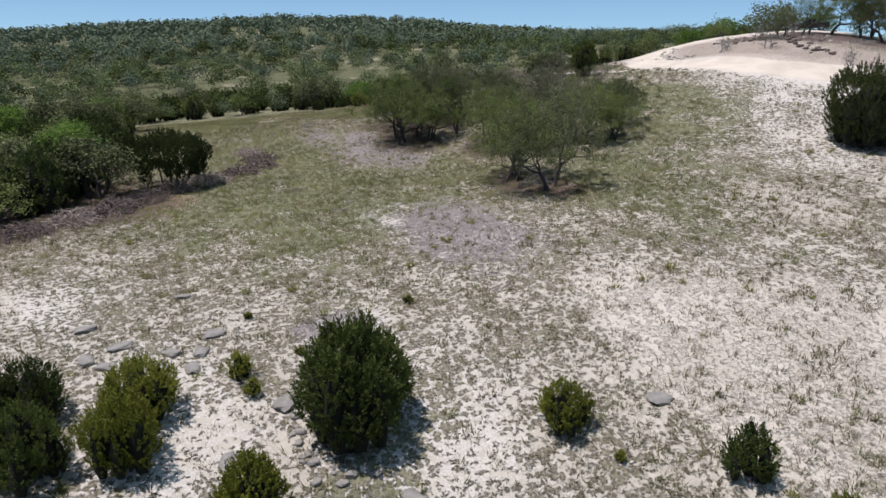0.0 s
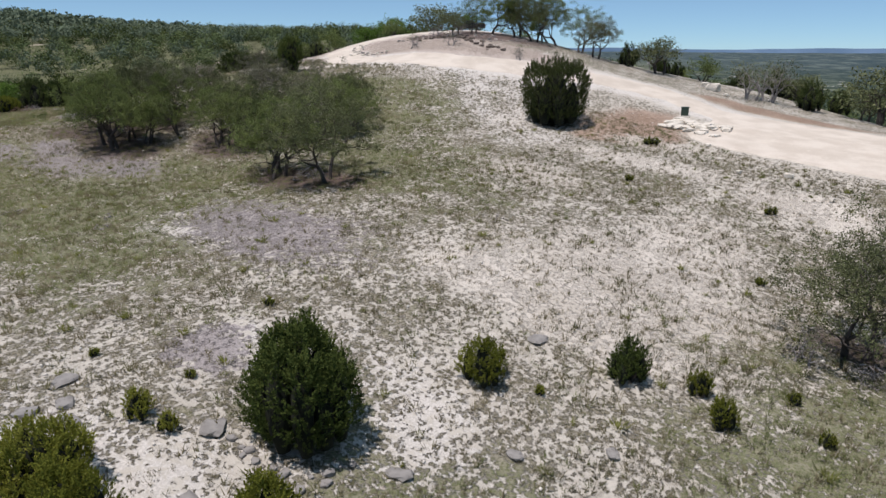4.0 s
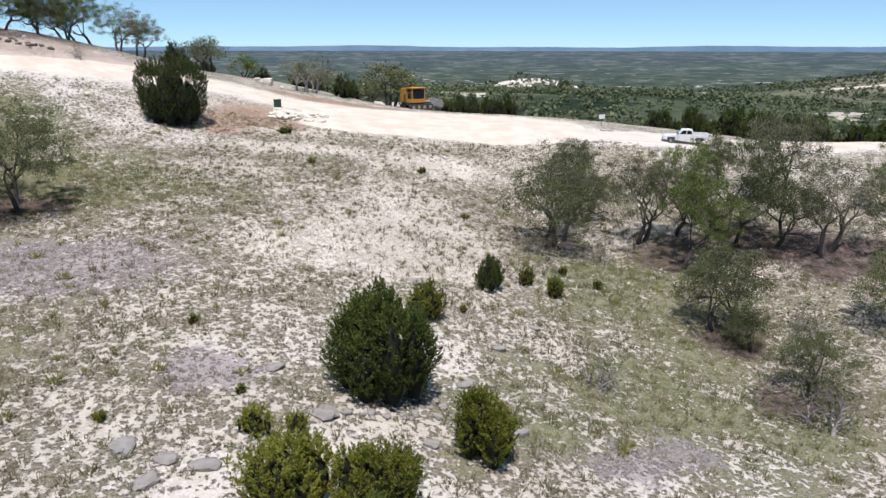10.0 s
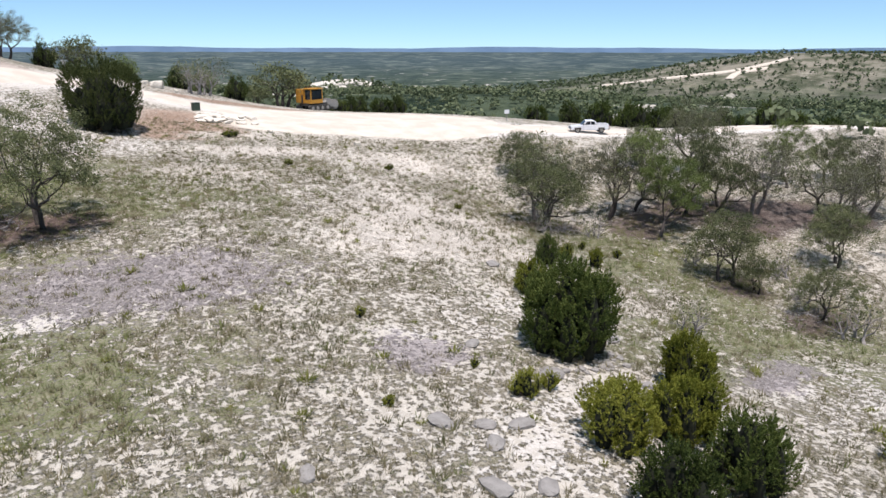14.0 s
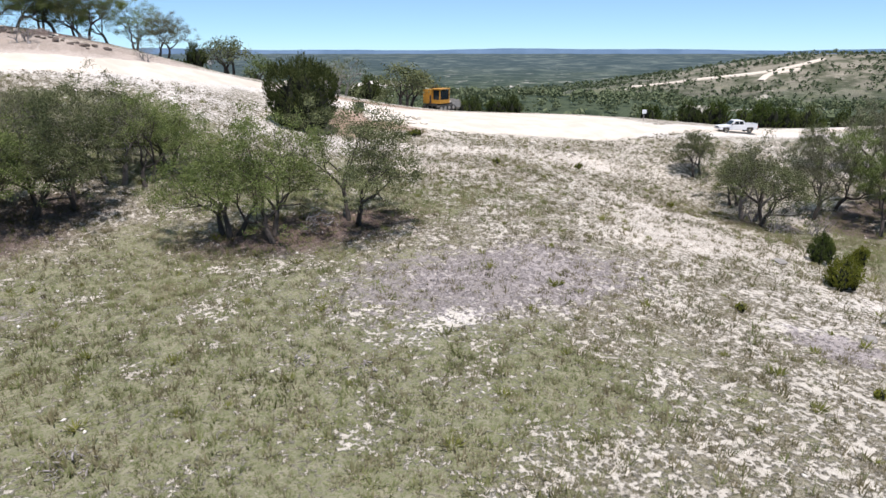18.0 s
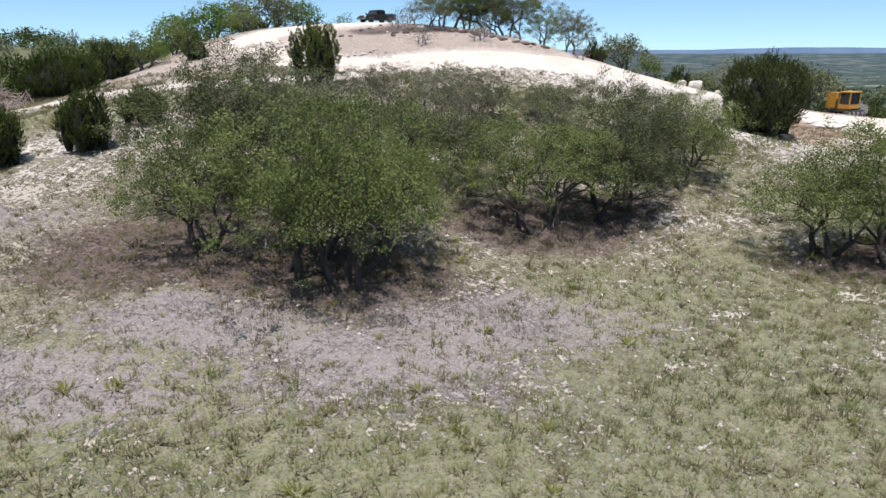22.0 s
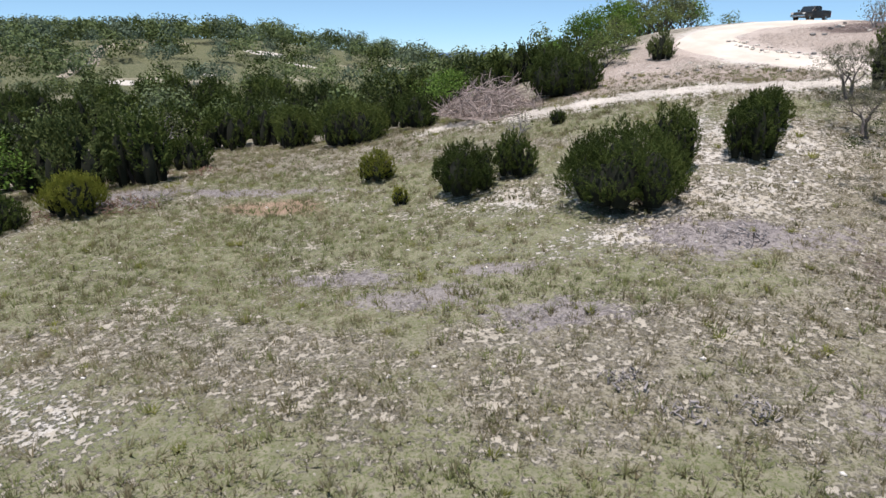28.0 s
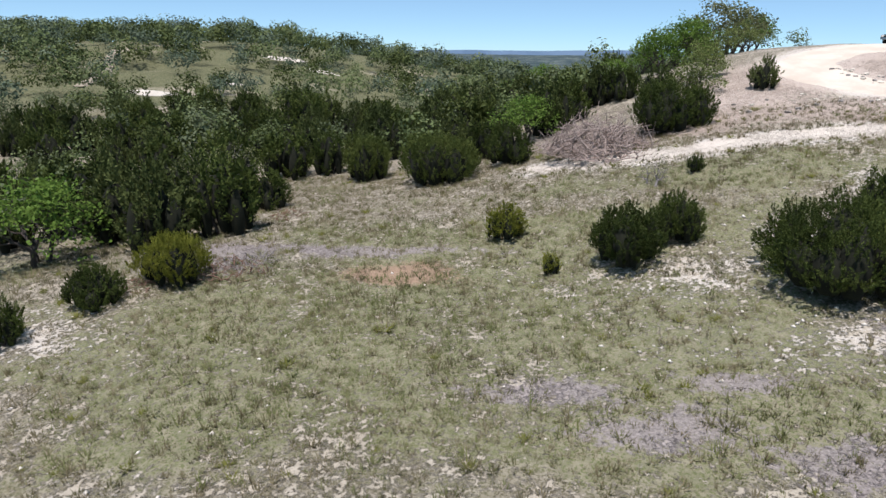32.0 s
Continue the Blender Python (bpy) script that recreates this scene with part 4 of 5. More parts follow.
# saplings and bare shrubs
twig = tagged(settle(oak(140, 2.6, 1.4, 3, 4, M_OAKGREY, .5, 3, .14, M_BARE, "bare_shrub"), 8.6, 30.5), "thin grey leafless shrub", "shrub", "bare shrubs")
for x, y, turn, s in ((16.2, 50.6, 40, 1.0), (20.6, 42.3, 10, .9), (26.2, 37.6, 80, 1.2), (23.0, 33.2, 160, 1.1), (19.4, 26.4, 20, 1.3), (-97.6, 72.6, 30, .9), (-60.5, 110.5, 0, 1.3), (-62, 106, 90, 1.1), (-40.5, 99.5, 200, .9), (-59.3, 97, 10, 1.1), (-52.5, 98.5, 70, 1.2), (14.8, 57.6, 120, 1.2), (10.9, 51.2, 200, .9)):
    copy_thing(twig, at(x, y, turn, s))
# ---- built things ----


def glass():
    k = Mat("dark_window_glass", .08, 0, .6)
    k.color((.015, .02, .025))
    return k.m


M_YELLOW = speckled("worn_yellow_paint", (.56, .27, .035), (.34, .17, .03), 3, .5, bump=.1)
M_DARK = speckled("dirty_black_steel", (.035, .033, .03), (.07, .065, .06), 6, .75, bump=.3)
M_STEEL = speckled("dusty_grey_steel", (.38, .36, .33), (.22, .21, .2), 5, .6, .3)
M_WHITE = speckled("white_car_paint", (.74, .75, .77), (.66, .67, .69), 2, .25, spec=.6, bump=.02)
M_BLACK = speckled("black_car_paint", (.012, .013, .016), (.03, .03, .032), 2, .4, spec=.3, bump=.02)
M_GLASS = glass()
M_TYRE = speckled("tyre_rubber", (.03, .03, .03), (.05, .048, .045), 8, .9)
M_CHROME = speckled("chrome", (.6, .6, .6), (.5, .5, .5), 4, .2, 1.0)
M_RED = speckled("red_lens", (.35, .02, .02), (.28, .02, .02), 4, .3)
M_LAMP = speckled("clear_lamp_lens", (.75, .75, .72), (.6, .6, .58), 4, .2)
M_GREENBOX = speckled("dark_green_steel", (.03, .05, .035), (.045, .065, .05), 3, .6)


def bmp():
    return bmesh.new()


def pickup(paint, label, group="parked pickups"):
    """A crew-cab pickup, 5.8 m long, facing +x."""
    ob = new("pickup_truck")
    b = bmp()
    prism(b, [(-2.85, .55), (-2.85, 1.18), (-.95, 1.2), (1.05, 1.18), (1.2, 1.15), (2.75, 1.02), (2.88, .9), (2.88, .5), (2.3, .42), (-2.3, .45)], -.98, .98, .06)
    part("body", b, paint, ob, smooth_faces=False)
    b = bmp()
    prism(b, [(-1.0, 1.17), (-.82, 1.78), (-.55, 1.86), (.35, 1.86), (.6, 1.8), (1.22, 1.15)], -.86, .86, .07)
    part("cab", b, paint, ob)
    for y in (-.875, .857):
        for outline in ([(-.78, 1.24), (-.66, 1.7), (-.12, 1.74), (-.12, 1.24)], [(-.02, 1.24), (-.02, 1.74), (.42, 1.72), (.86, 1.24)]):
            b = bmp()
            prism(b, outline, y, y + .018)
            part("side_window", b, M_GLASS, ob, "dark side window")
    for name, a, c in (("windscreen", (.60, 1.77), (1.17, 1.2)), ("rear_window", (-.965, 1.26), (-.82, 1.74))):
        b = bmp()
        dx = .03 if name == "windscreen" else -.03
        prism(b, [a, c, (c[0] + dx, c[1] + .012), (a[0] + dx, a[1] + .012)], -.74, .74)
        part(name, b, M_GLASS, ob, "dark tinted glass")
    b = bmp()
    box(b, (-2.72, -.80, 1.165), (-1.08, .80, 1.2))
    part("bed_floor", b, M_DARK, ob, "dark open cargo bed")
    for x0, x1, y0, y1 in ((-2.85, -1.0, .82, .97), (-2.85, -1.0, -.97, -.82), (-2.86, -2.74, -.97, .97)):
        b = bmp()
        box(b, (x0, y0, 1.15), (x1, y1, 1.36), .03)
        part("bed_side", b, paint, ob)
    for name, x in (("front_bumper", 2.9), ("rear_bumper", -2.9)):
        b = bmp()
        box(b, (x - .1, -.95, .48), (x + .1, .95, .72), .04)
        part(name, b, M_CHROME, ob, "dull chrome bumper")
    b = bmp()
    box(b, (2.86, -.55, .76), (2.9, .55, .98), .01)
    part("grille", b, M_DARK, ob)
    for y in (-.78, .78):
        b = bmp()
        box(b, (2.78, y - .17, .78), (2.91, y + .17, .99), .03)
        part("headlight", b, M_LAMP, ob)
        b = bmp()
        box(b, (-2.9, y + (.08 if y > 0 else -.2), .8), (-2.84, y + (.2 if y > 0 else -.08), 1.15), .02)
        part("tail_light", b, M_RED, ob)
        b = bmp()
        box(b, (.95, y * 1.26, 1.2), (1.12, y * 1.26 + (.22 if y > 0 else -.22), 1.42), .03)
        part("door_mirror", b, M_DARK, ob)
    for x in (-1.75, 1.85):
        for y in (-.86, .86):
            b = bmp()
            m = Matrix.Translation((x, y, .40)) @ Matrix.Rotation(radians(90), 4, "X")
            drum(b, .40, .26, m, 24)
            wheel = part("wheel", b, M_TYRE, ob, "black tyre")
            b = bmp()
            drum(b, .24, .05, Matrix.Translation((x, y + (.125 if y > 0 else -.125), .40)) @ Matrix.Rotation(radians(90), 4, "X"), 16, .2 if y > 0 else .24)
            part("rim", b, M_CHROME, wheel)
            b = bmp()
            box(b, (x - .52, y - .16, .42), (x + .52, y + .14 if y > 0 else y + .1, .86), .08)
            part("wheel_arch", b, M_DARK, ob)
    return tagged(ob, label, "truck", group)


white_truck = settle(pickup(M_WHITE, "white crew-cab pickup parked on the limestone road"), 40.6, 84.0, 156)
black_truck = settle(pickup(M_BLACK, "black pickup parked on the hilltop"), -65.3, 119.5, 224)
for truck in (white_truck, black_truck):
    truck.location.z += .06


def rock_trencher():
    """A crawler rock trencher seen from behind: yellow engine house and cab on dark tracks, a pale dusty cutting boom ahead."""
    ob = new("crawler_trencher")
    for y in (-1.45, 1.45):
        b = bmp()
        prism(b, [(-2.3, .35), (-2.0, .05), (2.0, .05), (2.4, .4), (2.2, .85), (1.8, 1.0), (-1.9, 1.0), (-2.3, .75)], y - .3, y + .3, .05)
        track = part("track", b, M_DARK, ob, "dirty steel crawler track")
        for k in range(15):
            b = bmp()
            box(b, (-2.05 + k * .29, y - .33, .0), (-1.93 + k * .29, y + .33, .06))
            part("grouser", b, M_DARK, track)
        for x in (-1.7, -.6, .5, 1.7):
            b = bmp()
            drum(b, .3, .7, Matrix.Translation((x, y, .5)) @ Matrix.Rotation(radians(90), 4, "X"), 16)
            part("roller", b, M_STEEL, track)
    b = bmp()
    box(b, (-2.0, -1.15, .8), (2.2, 1.15, 1.25), .05)
    part("chassis", b, M_DARK, ob)
    b = bmp()
    box(b, (-2.2, .1, 1.25), (1.1, 1.75, 3.55), .07)
    house = part("engine_house", b, M_YELLOW, ob, "worn yellow engine housing")
    for z in (1.5, 1.9, 2.3, 2.7, 3.1):
        b = bmp()
        box(b, (-2.23, .3, z), (-2.19, 1.55, z + .16), .01)
        part("louvre", b, M_YELLOW, house)
    for x in (-1.9, -.9, .1):
        b = bmp()
        box(b, (x, 1.74, 1.45), (x + .85, 1.78, 3.3), .015)
        part("side_panel", b, M_YELLOW, house)
    b = bmp()
    for x, y in ((-1.9, -1.6), (-1.9, -.1), (.6, -1.6), (.6, -.1)):
        box(b, (x - .07, y - .07, 1.25), (x + .07, y + .07, 3.6))
    box(b, (-2.05, -1.75, 3.55), (.8, .05, 3.72), .04)
    cab = part("cab_frame", b, M_YELLOW, ob, "yellow open cab frame with roof")
    for lo, hi in (((-1.93, -1.45, 1.9), (-1.88, -.25, 3.45)), ((-1.75, -1.66, 1.9), (.5, -1.61, 3.45)), ((.58, -1.45, 1.9), (.63, -.25, 3.45))):
        b = bmp()
        box(b, lo, hi)
        part("cab_window", b, M_GLASS, cab, "dark cab window")
    b = bmp()
    box(b, (-2.0, -1.68, 1.25), (.7, -.02, 1.85), .03)
    part("cab_base", b, M_YELLOW, ob)
    b = bmp()
    drum(b, .12, .9, Matrix.Translation((.3, .9, 3.95)), 14)
    part("exhaust", b, M_DARK, ob)
    b = bmp()
    drum(b, .24, .3, Matrix.Translation((-.6, .9, 3.7)), 16)
    drum(b, .16, .14, Matrix.Translation((-.6, .9, 3.9)), 16)
    part("air_filter", b, M_DARK, ob)
    b = bmp()
    prism(b, [(1.6, 1.0), (2.2, 1.5), (4.7, .75), (4.9, .4), (4.5, .2), (2.0, .75)], -.95, .35, .06)
    boom = part("cutting_boom", b, M_STEEL, ob, "dusty grey cutting boom")
    for x, z, r in ((3.0, .95, .78), (4.5, .75, .72)):
        b = bmp()
        drum(b, r, .75, Matrix.Translation((x, -.3, z)) @ Matrix.Rotation(radians(90), 4, "X"), 22)
        wheel = part("cutter_drum", b, M_STEEL, boom, "pale dusty cutter drum")
        for k in range(12):
            a = k * math.pi / 6
            b = bmp()
            box(b, (-.09, -.4, -.06), (.09, .4, .12), m=Matrix.Translation((x + math.cos(a) * r, -.3, z + math.sin(a) * r)) @ Matrix.Rotation(-a + 1.57, 4, "Y"))
            part("cutter_tooth", b, M_STEEL, wheel)
    b = bmp()
    for z in (1.6, 2.0, 2.4):
        box(b, (-2.5, -.0, z), (-2.25, .08, z + .05))
    box(b, (-2.5, -.04, 1.3), (-2.44, .12, 2.6)), box(b, (-2.3, -.04, 1.3), (-2.24, .12, 2.6))
    part("ladder", b, M_DARK, ob)
    return tagged(ob, "yellow crawler rock trencher with dusty grey cutter parked by the pad", "machine")


settle(rock_trencher(), 8.0, 121.5, 28, 1.06)


def utility_box():
    ob = new("utility_box")
    b = bmp()
    box(b, (-.45, -.4, -.1), (.45, .4, 1.05), .03)
    body = part("body", b, M_GREENBOX, ob)
    b = bmp()
    box(b, (-.5, -.45, 1.05), (.5, .45, 1.14), .03)
    part("lid", b, M_GREENBOX, ob)
    for x in (-.42, .02):
        b = bmp()
        box(b, (x, -.43, .05), (x + .40, -.40, .98), .01)
        door = part("door", b, M_GREENBOX, ob)
        b = bmp()
        box(b, (x + .17, -.46, .5), (x + .23, -.43, .62))
        part("handle", b, M_DARK, door)
    b = bmp()
    box(b, (-.7, -.65, -.3), (.7, .65, .06), .02)
    part("plinth", b, M_PALE, ob, "pale concrete plinth")
    return tagged(ob, "dark green steel utility box beside limestone slabs", "box")


settle(utility_box(), -14.3, 98.2, 20)


def boulder_mesh(seed, sx, sy, sz, cuts=2, rough=.5, name="rock"):
    """A weathered stone: a lumpy ball cut flat on some sides."""
    rnd = random.Random(seed)
    b = bmp()
    bmesh.ops.create_icosphere(b, subdivisions=cuts, radius=1)
    off = Vector((rnd.uniform(-9, 9), rnd.uniform(-9, 9), rnd.uniform(-9, 9)))
    for v in b.verts:
        n = noise.noise(v.co * 1.4 + off) * rough + noise.noise(v.co * 3.5 + off) * rough * .4
        q = v.co * (1 + n)
        q = Vector((max(-.92, min(.88, q.x)), max(-.86, min(.95, q.y)), max(-.6, min(.62 + .12 * q.x, q.z))))
        v.co = Vector((q.x * sx, q.y * sy, q.z * sz))
    me = bpy.data.meshes.new(name)
    b.to_mesh(me)
    b.free()
    return me


def stone(seed, x, y, sx, sy, sz, mat, label, group="", turn=0, sink=.3, name="rock"):
    me = boulder_mesh(seed, sx, sy, sz, name=name)
    me.materials.append(mat)
    ob = put(name, me)
    ob.matrix_basis = at(x, y, turn) @ Matrix.Translation((0, 0, sz * (.62 - sink)))
    return tagged(ob, label, "rock", group)


rnd = random.Random(12)
# quarried slabs stacked beside the utility box
for i in range(34):
    x, y = -10.6 + rnd.uniform(-3.6, 3.0), 93.2 + rnd.uniform(-2.4, 2.6)
    stone(200 + i, x, y, rnd.uniform(.6, 1.3), rnd.uniform(.5, .9), rnd.uniform(.22, .5), M_PALE, "pale quarried limestone slab in a heap", "limestone slabs", rnd.uniform(0, 180), .2, "limestone_slab")
for i, (x, y, s) in enumerate(((-17.8, 118.6, 1.5), (-19.4, 119.6, 1.0), (-15.2, 116.5, .6), (-7, 86, .5), (2.5, 80.6, .6), (-1.5, 79, .4), (6.8, 77.6, .45))):
    stone(240 + i, x, y, s * .8, s * .6, s * .7, M_PALE, "white limestone boulder beside the road", "roadside boulders", i * 47, .2, "boulder")
# grey slabs lying on the meadow
for i, (x, y, a, b_) in enumerate(((-10.4, 21.4, .62, .4), (-12.2, 20.4, .5, .4), (-13.6, 18.0, .7, .42), (-11.9, 21.9, .5, .4), (.9, 29.3, .6, .42), (-.3, 41.6, .62, .5), (-6.2, 25.4, .7, .55), (-12.8, 16.4, .7, .4), (-11.8, 17.4, .5, .4), (-16.4, 16.0, .6, .4), (-3.2, 22.6, .9, .35), (-8.6, 29.2, .5, .4), (-13.6, 22.6, .6, .5), (-1.6, 23.6, .35, .3), (2.8, 25.4, .4, .3), (-19.4, 21, .5, .3), (6.6, 36.8, .45, .3), (3.6, 33.6, .4, .35))):
    stone(300 + i, x, y, a * 1.1, b_, .17, M_ROCK, "flat grey limestone slab lying in stony grass", "grey slabs", i * 53, .25, "flat_rock")
# loose rock along the terraces and raw banks of the hill
for i in range(64):
    t = i / 64 * 5
    k = min(int(t), 4)
    line = ((-77.8, 101.2), (-76.1, 98.5), (-74.2, 96.2), (-71.8, 94.2), (-68.5, 93.6), (-64.0, 94.2))
    x = line[k][0] + (line[k + 1][0] - line[k][0]) * (t - k) + rnd.uniform(-.5, 1.6)
    y = line[k][1] + (line[k + 1][1] - line[k][1]) * (t - k) + rnd.uniform(.2, 2.4)
    s = rnd.uniform(.12, .34)
    stone(400 + i, x, y, s, s * .75, s * .6, M_PALE if i % 3 else M_ROCK, "loose limestone block on the raw bank", "bank stones", i * 41, .2, "boulder")
for i in range(20):
    x, y = -82 + rnd.uniform(-9, 9), 91 + rnd.uniform(-3.5, 3.5)
    s = rnd.uniform(.14, .32)
    stone(480 + i, x, y, s, s * .75, s * .6, M_PALE if i % 2 else M_ROCK, "loose limestone block on the raw bank", "bank stones", i * 41, .2, "boulder")
for i in range(34):
    x, y = -60 + rnd.uniform(-12, 12), 106.5 + rnd.uniform(-3, 3)
    s = rnd.uniform(.12, .4)
    stone(540 + i, x, y, s, s * .75, s * .6, M_PALE if i % 2 else M_ROCK, "loose limestone block on the hilltop", "hilltop stones", i * 41, .2, "boulder")
for i in range(46):
    x = -63 + i * .42 + rnd.uniform(-.6, .6)
    y = 102.6 + 2.2 * math.sin(i * .11) + rnd.uniform(-1.2, 1.2)
    s = rnd.uniform(.25, .6)
    stone(600 + i, x, y, s, s * .7, s * .55, M_LEDGE, "weathered brown limestone block of the hilltop ledge", "hilltop stones", i * 41, .2, "boulder")
# ring of stones at the foot of the tall juniper
for i in range(17):
    a = radians(235 + i * 8 + rnd.uniform(-6, 6))
    r = 2.75 + rnd.uniform(-.4, .5)
    s = rnd.uniform(.13, .3)
    stone(340 + i, -3.4 + math.cos(a) * r, 28.0 + math.sin(a) * r, s, s * .8, s * .5, M_ROCK, "small grey stone ringing the juniper", "stones round the juniper", i * 31, .15)


def stick_heap(seed, w, h, n, mat, name, label, category="brush pile", group="", limb=.05, big=24, rise=.15, reach=.42):
    """A heap of cut limbs and twigs: the stout limbs one by one, the thin twigs together."""
    r = random.Random(seed)
    ob, twigs = new(name), Tubes()
    for i in range(n):
        a, d = r.uniform(0, 6.283), w * .5 * math.sqrt(r.random())
        z = h * (1 - (d / (w * .5)) ** 2) * r.random()
        p = Vector((math.cos(a) * d, math.sin(a) * d, z))
        t = Vector((r.gauss(0, 1), r.gauss(0, 1), r.gauss(rise, .45))).normalized()
        ln = r.uniform(.25, .5) * w * reach
        pts = [p - t * ln * .5]
        for k in range(4):
            t = (t + Vector((r.gauss(0, .34), r.gauss(0, .34), r.gauss(0, .28)))).normalized()
            pts.append(pts[-1] + t * ln * .27)
        for q in pts:
            q.z = max(q.z, -.05)
        stout = i < min(n // 4, big)
        rad = limb * (r.uniform(.6, 1.0) if stout else r.uniform(.2, .5))
        tb = Tubes() if stout else twigs
        tb.add(pts, [rad, rad * .9, rad * .75, rad * .55, rad * .3], 6 if stout else 4)
        if stout:
            put("limb", tb.mesh("limb", mat), ob)
    tagged(put("twig_tangle", twigs.mesh("twig_tangle", mat), ob), kind="stuff")
    return tagged(ob, label, category, group)


M_SNAG = speckled("weathered_brown_limbs", (.40, .335, .305), (.21, .17, .15), 5, .95, bump=.5)
M_RUSTWOOD = speckled("reddish_dry_brush", (.24, .145, .105), (.12, .08, .065), 5, .95)
settle(stick_heap(1, 9.4, 3.2, 760, M_SNAG, "brush_pile", "big heap of grey-brown uprooted trunks and limbs", limb=.10, big=110, rise=.45, reach=.72), -101.2, 83.4)
for i, (x, y, w, h, n, mat, label) in enumerate((
        (-123.2, 59.4, 4.4, .9, 130, M_RUSTWOOD, "low reddish heap of cut juniper brush"), (-127.4, 56.4, 2.0, .8, 60, M_RUSTWOOD, "small reddish heap of cut brush"),
        (-122.6, 60.8, 3.6, 1.0, 110, M_BARE, "low grey heap of dead brush"), (-131, 72.4, 5.5, .9, 150, M_RUSTWOOD, "long low reddish brush windrow"), (-125.5, 73.2, 3.2, .6, 80, M_RUSTWOOD, "low reddish brush heap"),
        (-139, 70.5, 5, .8, 120, M_RUSTWOOD, "low reddish brush heap under junipers"),  (-90.4, 41.0, 1.8, .35, 60, M_BARE, "scatter of grey dead branches on the grass"), (-86.6, 40.2, 1.6, .45, 50, M_BARE, "scatter of grey dead branches on the grass"), (-88.6, 39.8, 1.8, .3, 40, M_BARE, "scatter of grey dead branches"),
        (-36.9, 35.5, 1.1, .5, 26, M_BARE, "bleached broken stump of dead wood"), (-45.6, 31.6, 2.2, .25, 40, M_BARE, "grey dead sticks on bare soil"), (-10.8, 52.9, 1.4, .7, 16, M_BARE, "grey dead log in stony grass"),
        (-31.8, 52.0, 3.2, 1.3, 110, M_BARE, "tangle of dead grey branches under the oaks"), (-34.8, 33.9, 1.4, .3, 30, M_BARE, "grey sticks on the grass"), (-63.5, 53.4, 3.4, .9, 100, M_BARE, "tangle of dead limbs under the oaks"), (-69.5, 52, 3, .6, 90, M_BARE, "dead limbs on reddish litter"),
        (14.2, 52.8, 3.2, .7, 100, M_BARE, "tangle of dead limbs among limestone rubble"), (20.4, 31, 3.2, .9, 90, M_BARE, "grey dead brush below the slope"), (26, 56, 3, .6, 80, M_BARE, "dead limbs under the oaks"), (-84.6, 53.4, 2.6, .5, 90, M_BARE, "grey dead twigs beside the juniper"), (-78.8, 84.4, 1.5, .3, 22, M_BARE, "grey dead limbs on the hillside"),
        (-58, 105.5, 3.2, .7, 90, M_BARE, "low heap of dead brush on the hilltop"), (-52, 106.5, 3.6, .8, 90, M_SNAG, "low heap of dead brush on the hilltop"), (-64.5, 105, 2.6, .6, 70, M_SNAG, "low heap of dead brush on the hilltop"), (-47, 109, 3, .7, 80, M_BARE, "low heap of dead brush on the hilltop"),
        (-27.6, 41.6, 1.3, .2, 18, M_BARE, "grey sticks in stony grass"))):
    settle(stick_heap(20 + i, w, h, n, mat, "brush_pile", label, group="brush heaps", limb=.06), x, y, i * 37)

M_WINDROW = speckled("dark_dry_brush", (.22, .175, .165), (.085, .066, .062), 3, .95)
for i, (x, y, w, h) in enumerate(((-36.6, 5.4, 5.2, 1.3), (-38.6, 9.0, 4.6, 1.2), (-41.4, 12.2, 4.8, 1.4), (-44.4, 15.2, 5.0, 1.4), (-48.0, 17.6, 4.8, 1.3), (-51.4, 20.4, 4.6, 1.3), (-54.6, 23.8, 4.8, 1.2), (-57.8, 27.2, 4.4, 1.2), (-60.8, 30.0, 4.2, 1.0), (-65.6, 30.4, 5.0, .9), (-71.0, 29.6, 4.6, .8))):
    settle(stick_heap(70 + i, w, h, 330, M_WINDROW if i % 4 != 2 else M_SNAG, "brush_pile", "long windrow of dead brush at the meadow's edge", group="brush windrow", limb=.11, big=14), x, y, i * 67)


def marker(x, y, label):
    """A small white board on a post."""
    ob = new("marker_post")
    b = bmp()
    box(b, (-.05, -.05, -.3), (.05, .05, 1.5), .01)
    part("post", b, M_BARE, ob)
    b = bmp()
    box(b, (-.45, -.08, 1.1), (.45, -.05, 1.75), .02)
    part("board", b, M_WHITE, ob, "plain white board")
    return tagged(settle(ob, x, y), label, "sign", "marker posts")


marker(-30.5, 124, "white marker board on a post by the hilltop")
marker(33.5, 96.5, "white marker board on a post beyond the road")
# ---- woods: single trees near, joined scrub farther off ----


def light_juniper(seed, w, h, mat):
    return juniper(seed, clump(seed, w, h, 5, tall=.8), mat, 27, .38, "juniper_tree")


SCRUB = [
    (light_juniper(501, 4.6, 4.6, M_WOODCEDAR), "dark green juniper of the wood's edge"), (light_juniper(502, 5.2, 4.2, M_CEDAR), "broad dark green juniper of the wood's edge"),
    (light_juniper(503, 3.8, 4.8, M_CEDAR), "olive green juniper of the wood's edge"), (oak(504, 5.4, 3.2, 3, 24, M_OAK, 0, 3, .22), "green live oak of the wood"),
    (oak(505, 5.0, 3.2, 3, 22, M_OAKGREY, 0, 3, .22), "grey-green live oak of the wood"), (oak(506, 5.0, 3.0, 3, 24, M_SPRING, 0, 3, .22), "fresh green oak of the wood"),
    (oak(507, 4.6, 2.8, 3, 14, M_OAKGREY, .5, 3, .15, M_BARE), "grey half-bare oak of the wood"),
]
used = set()


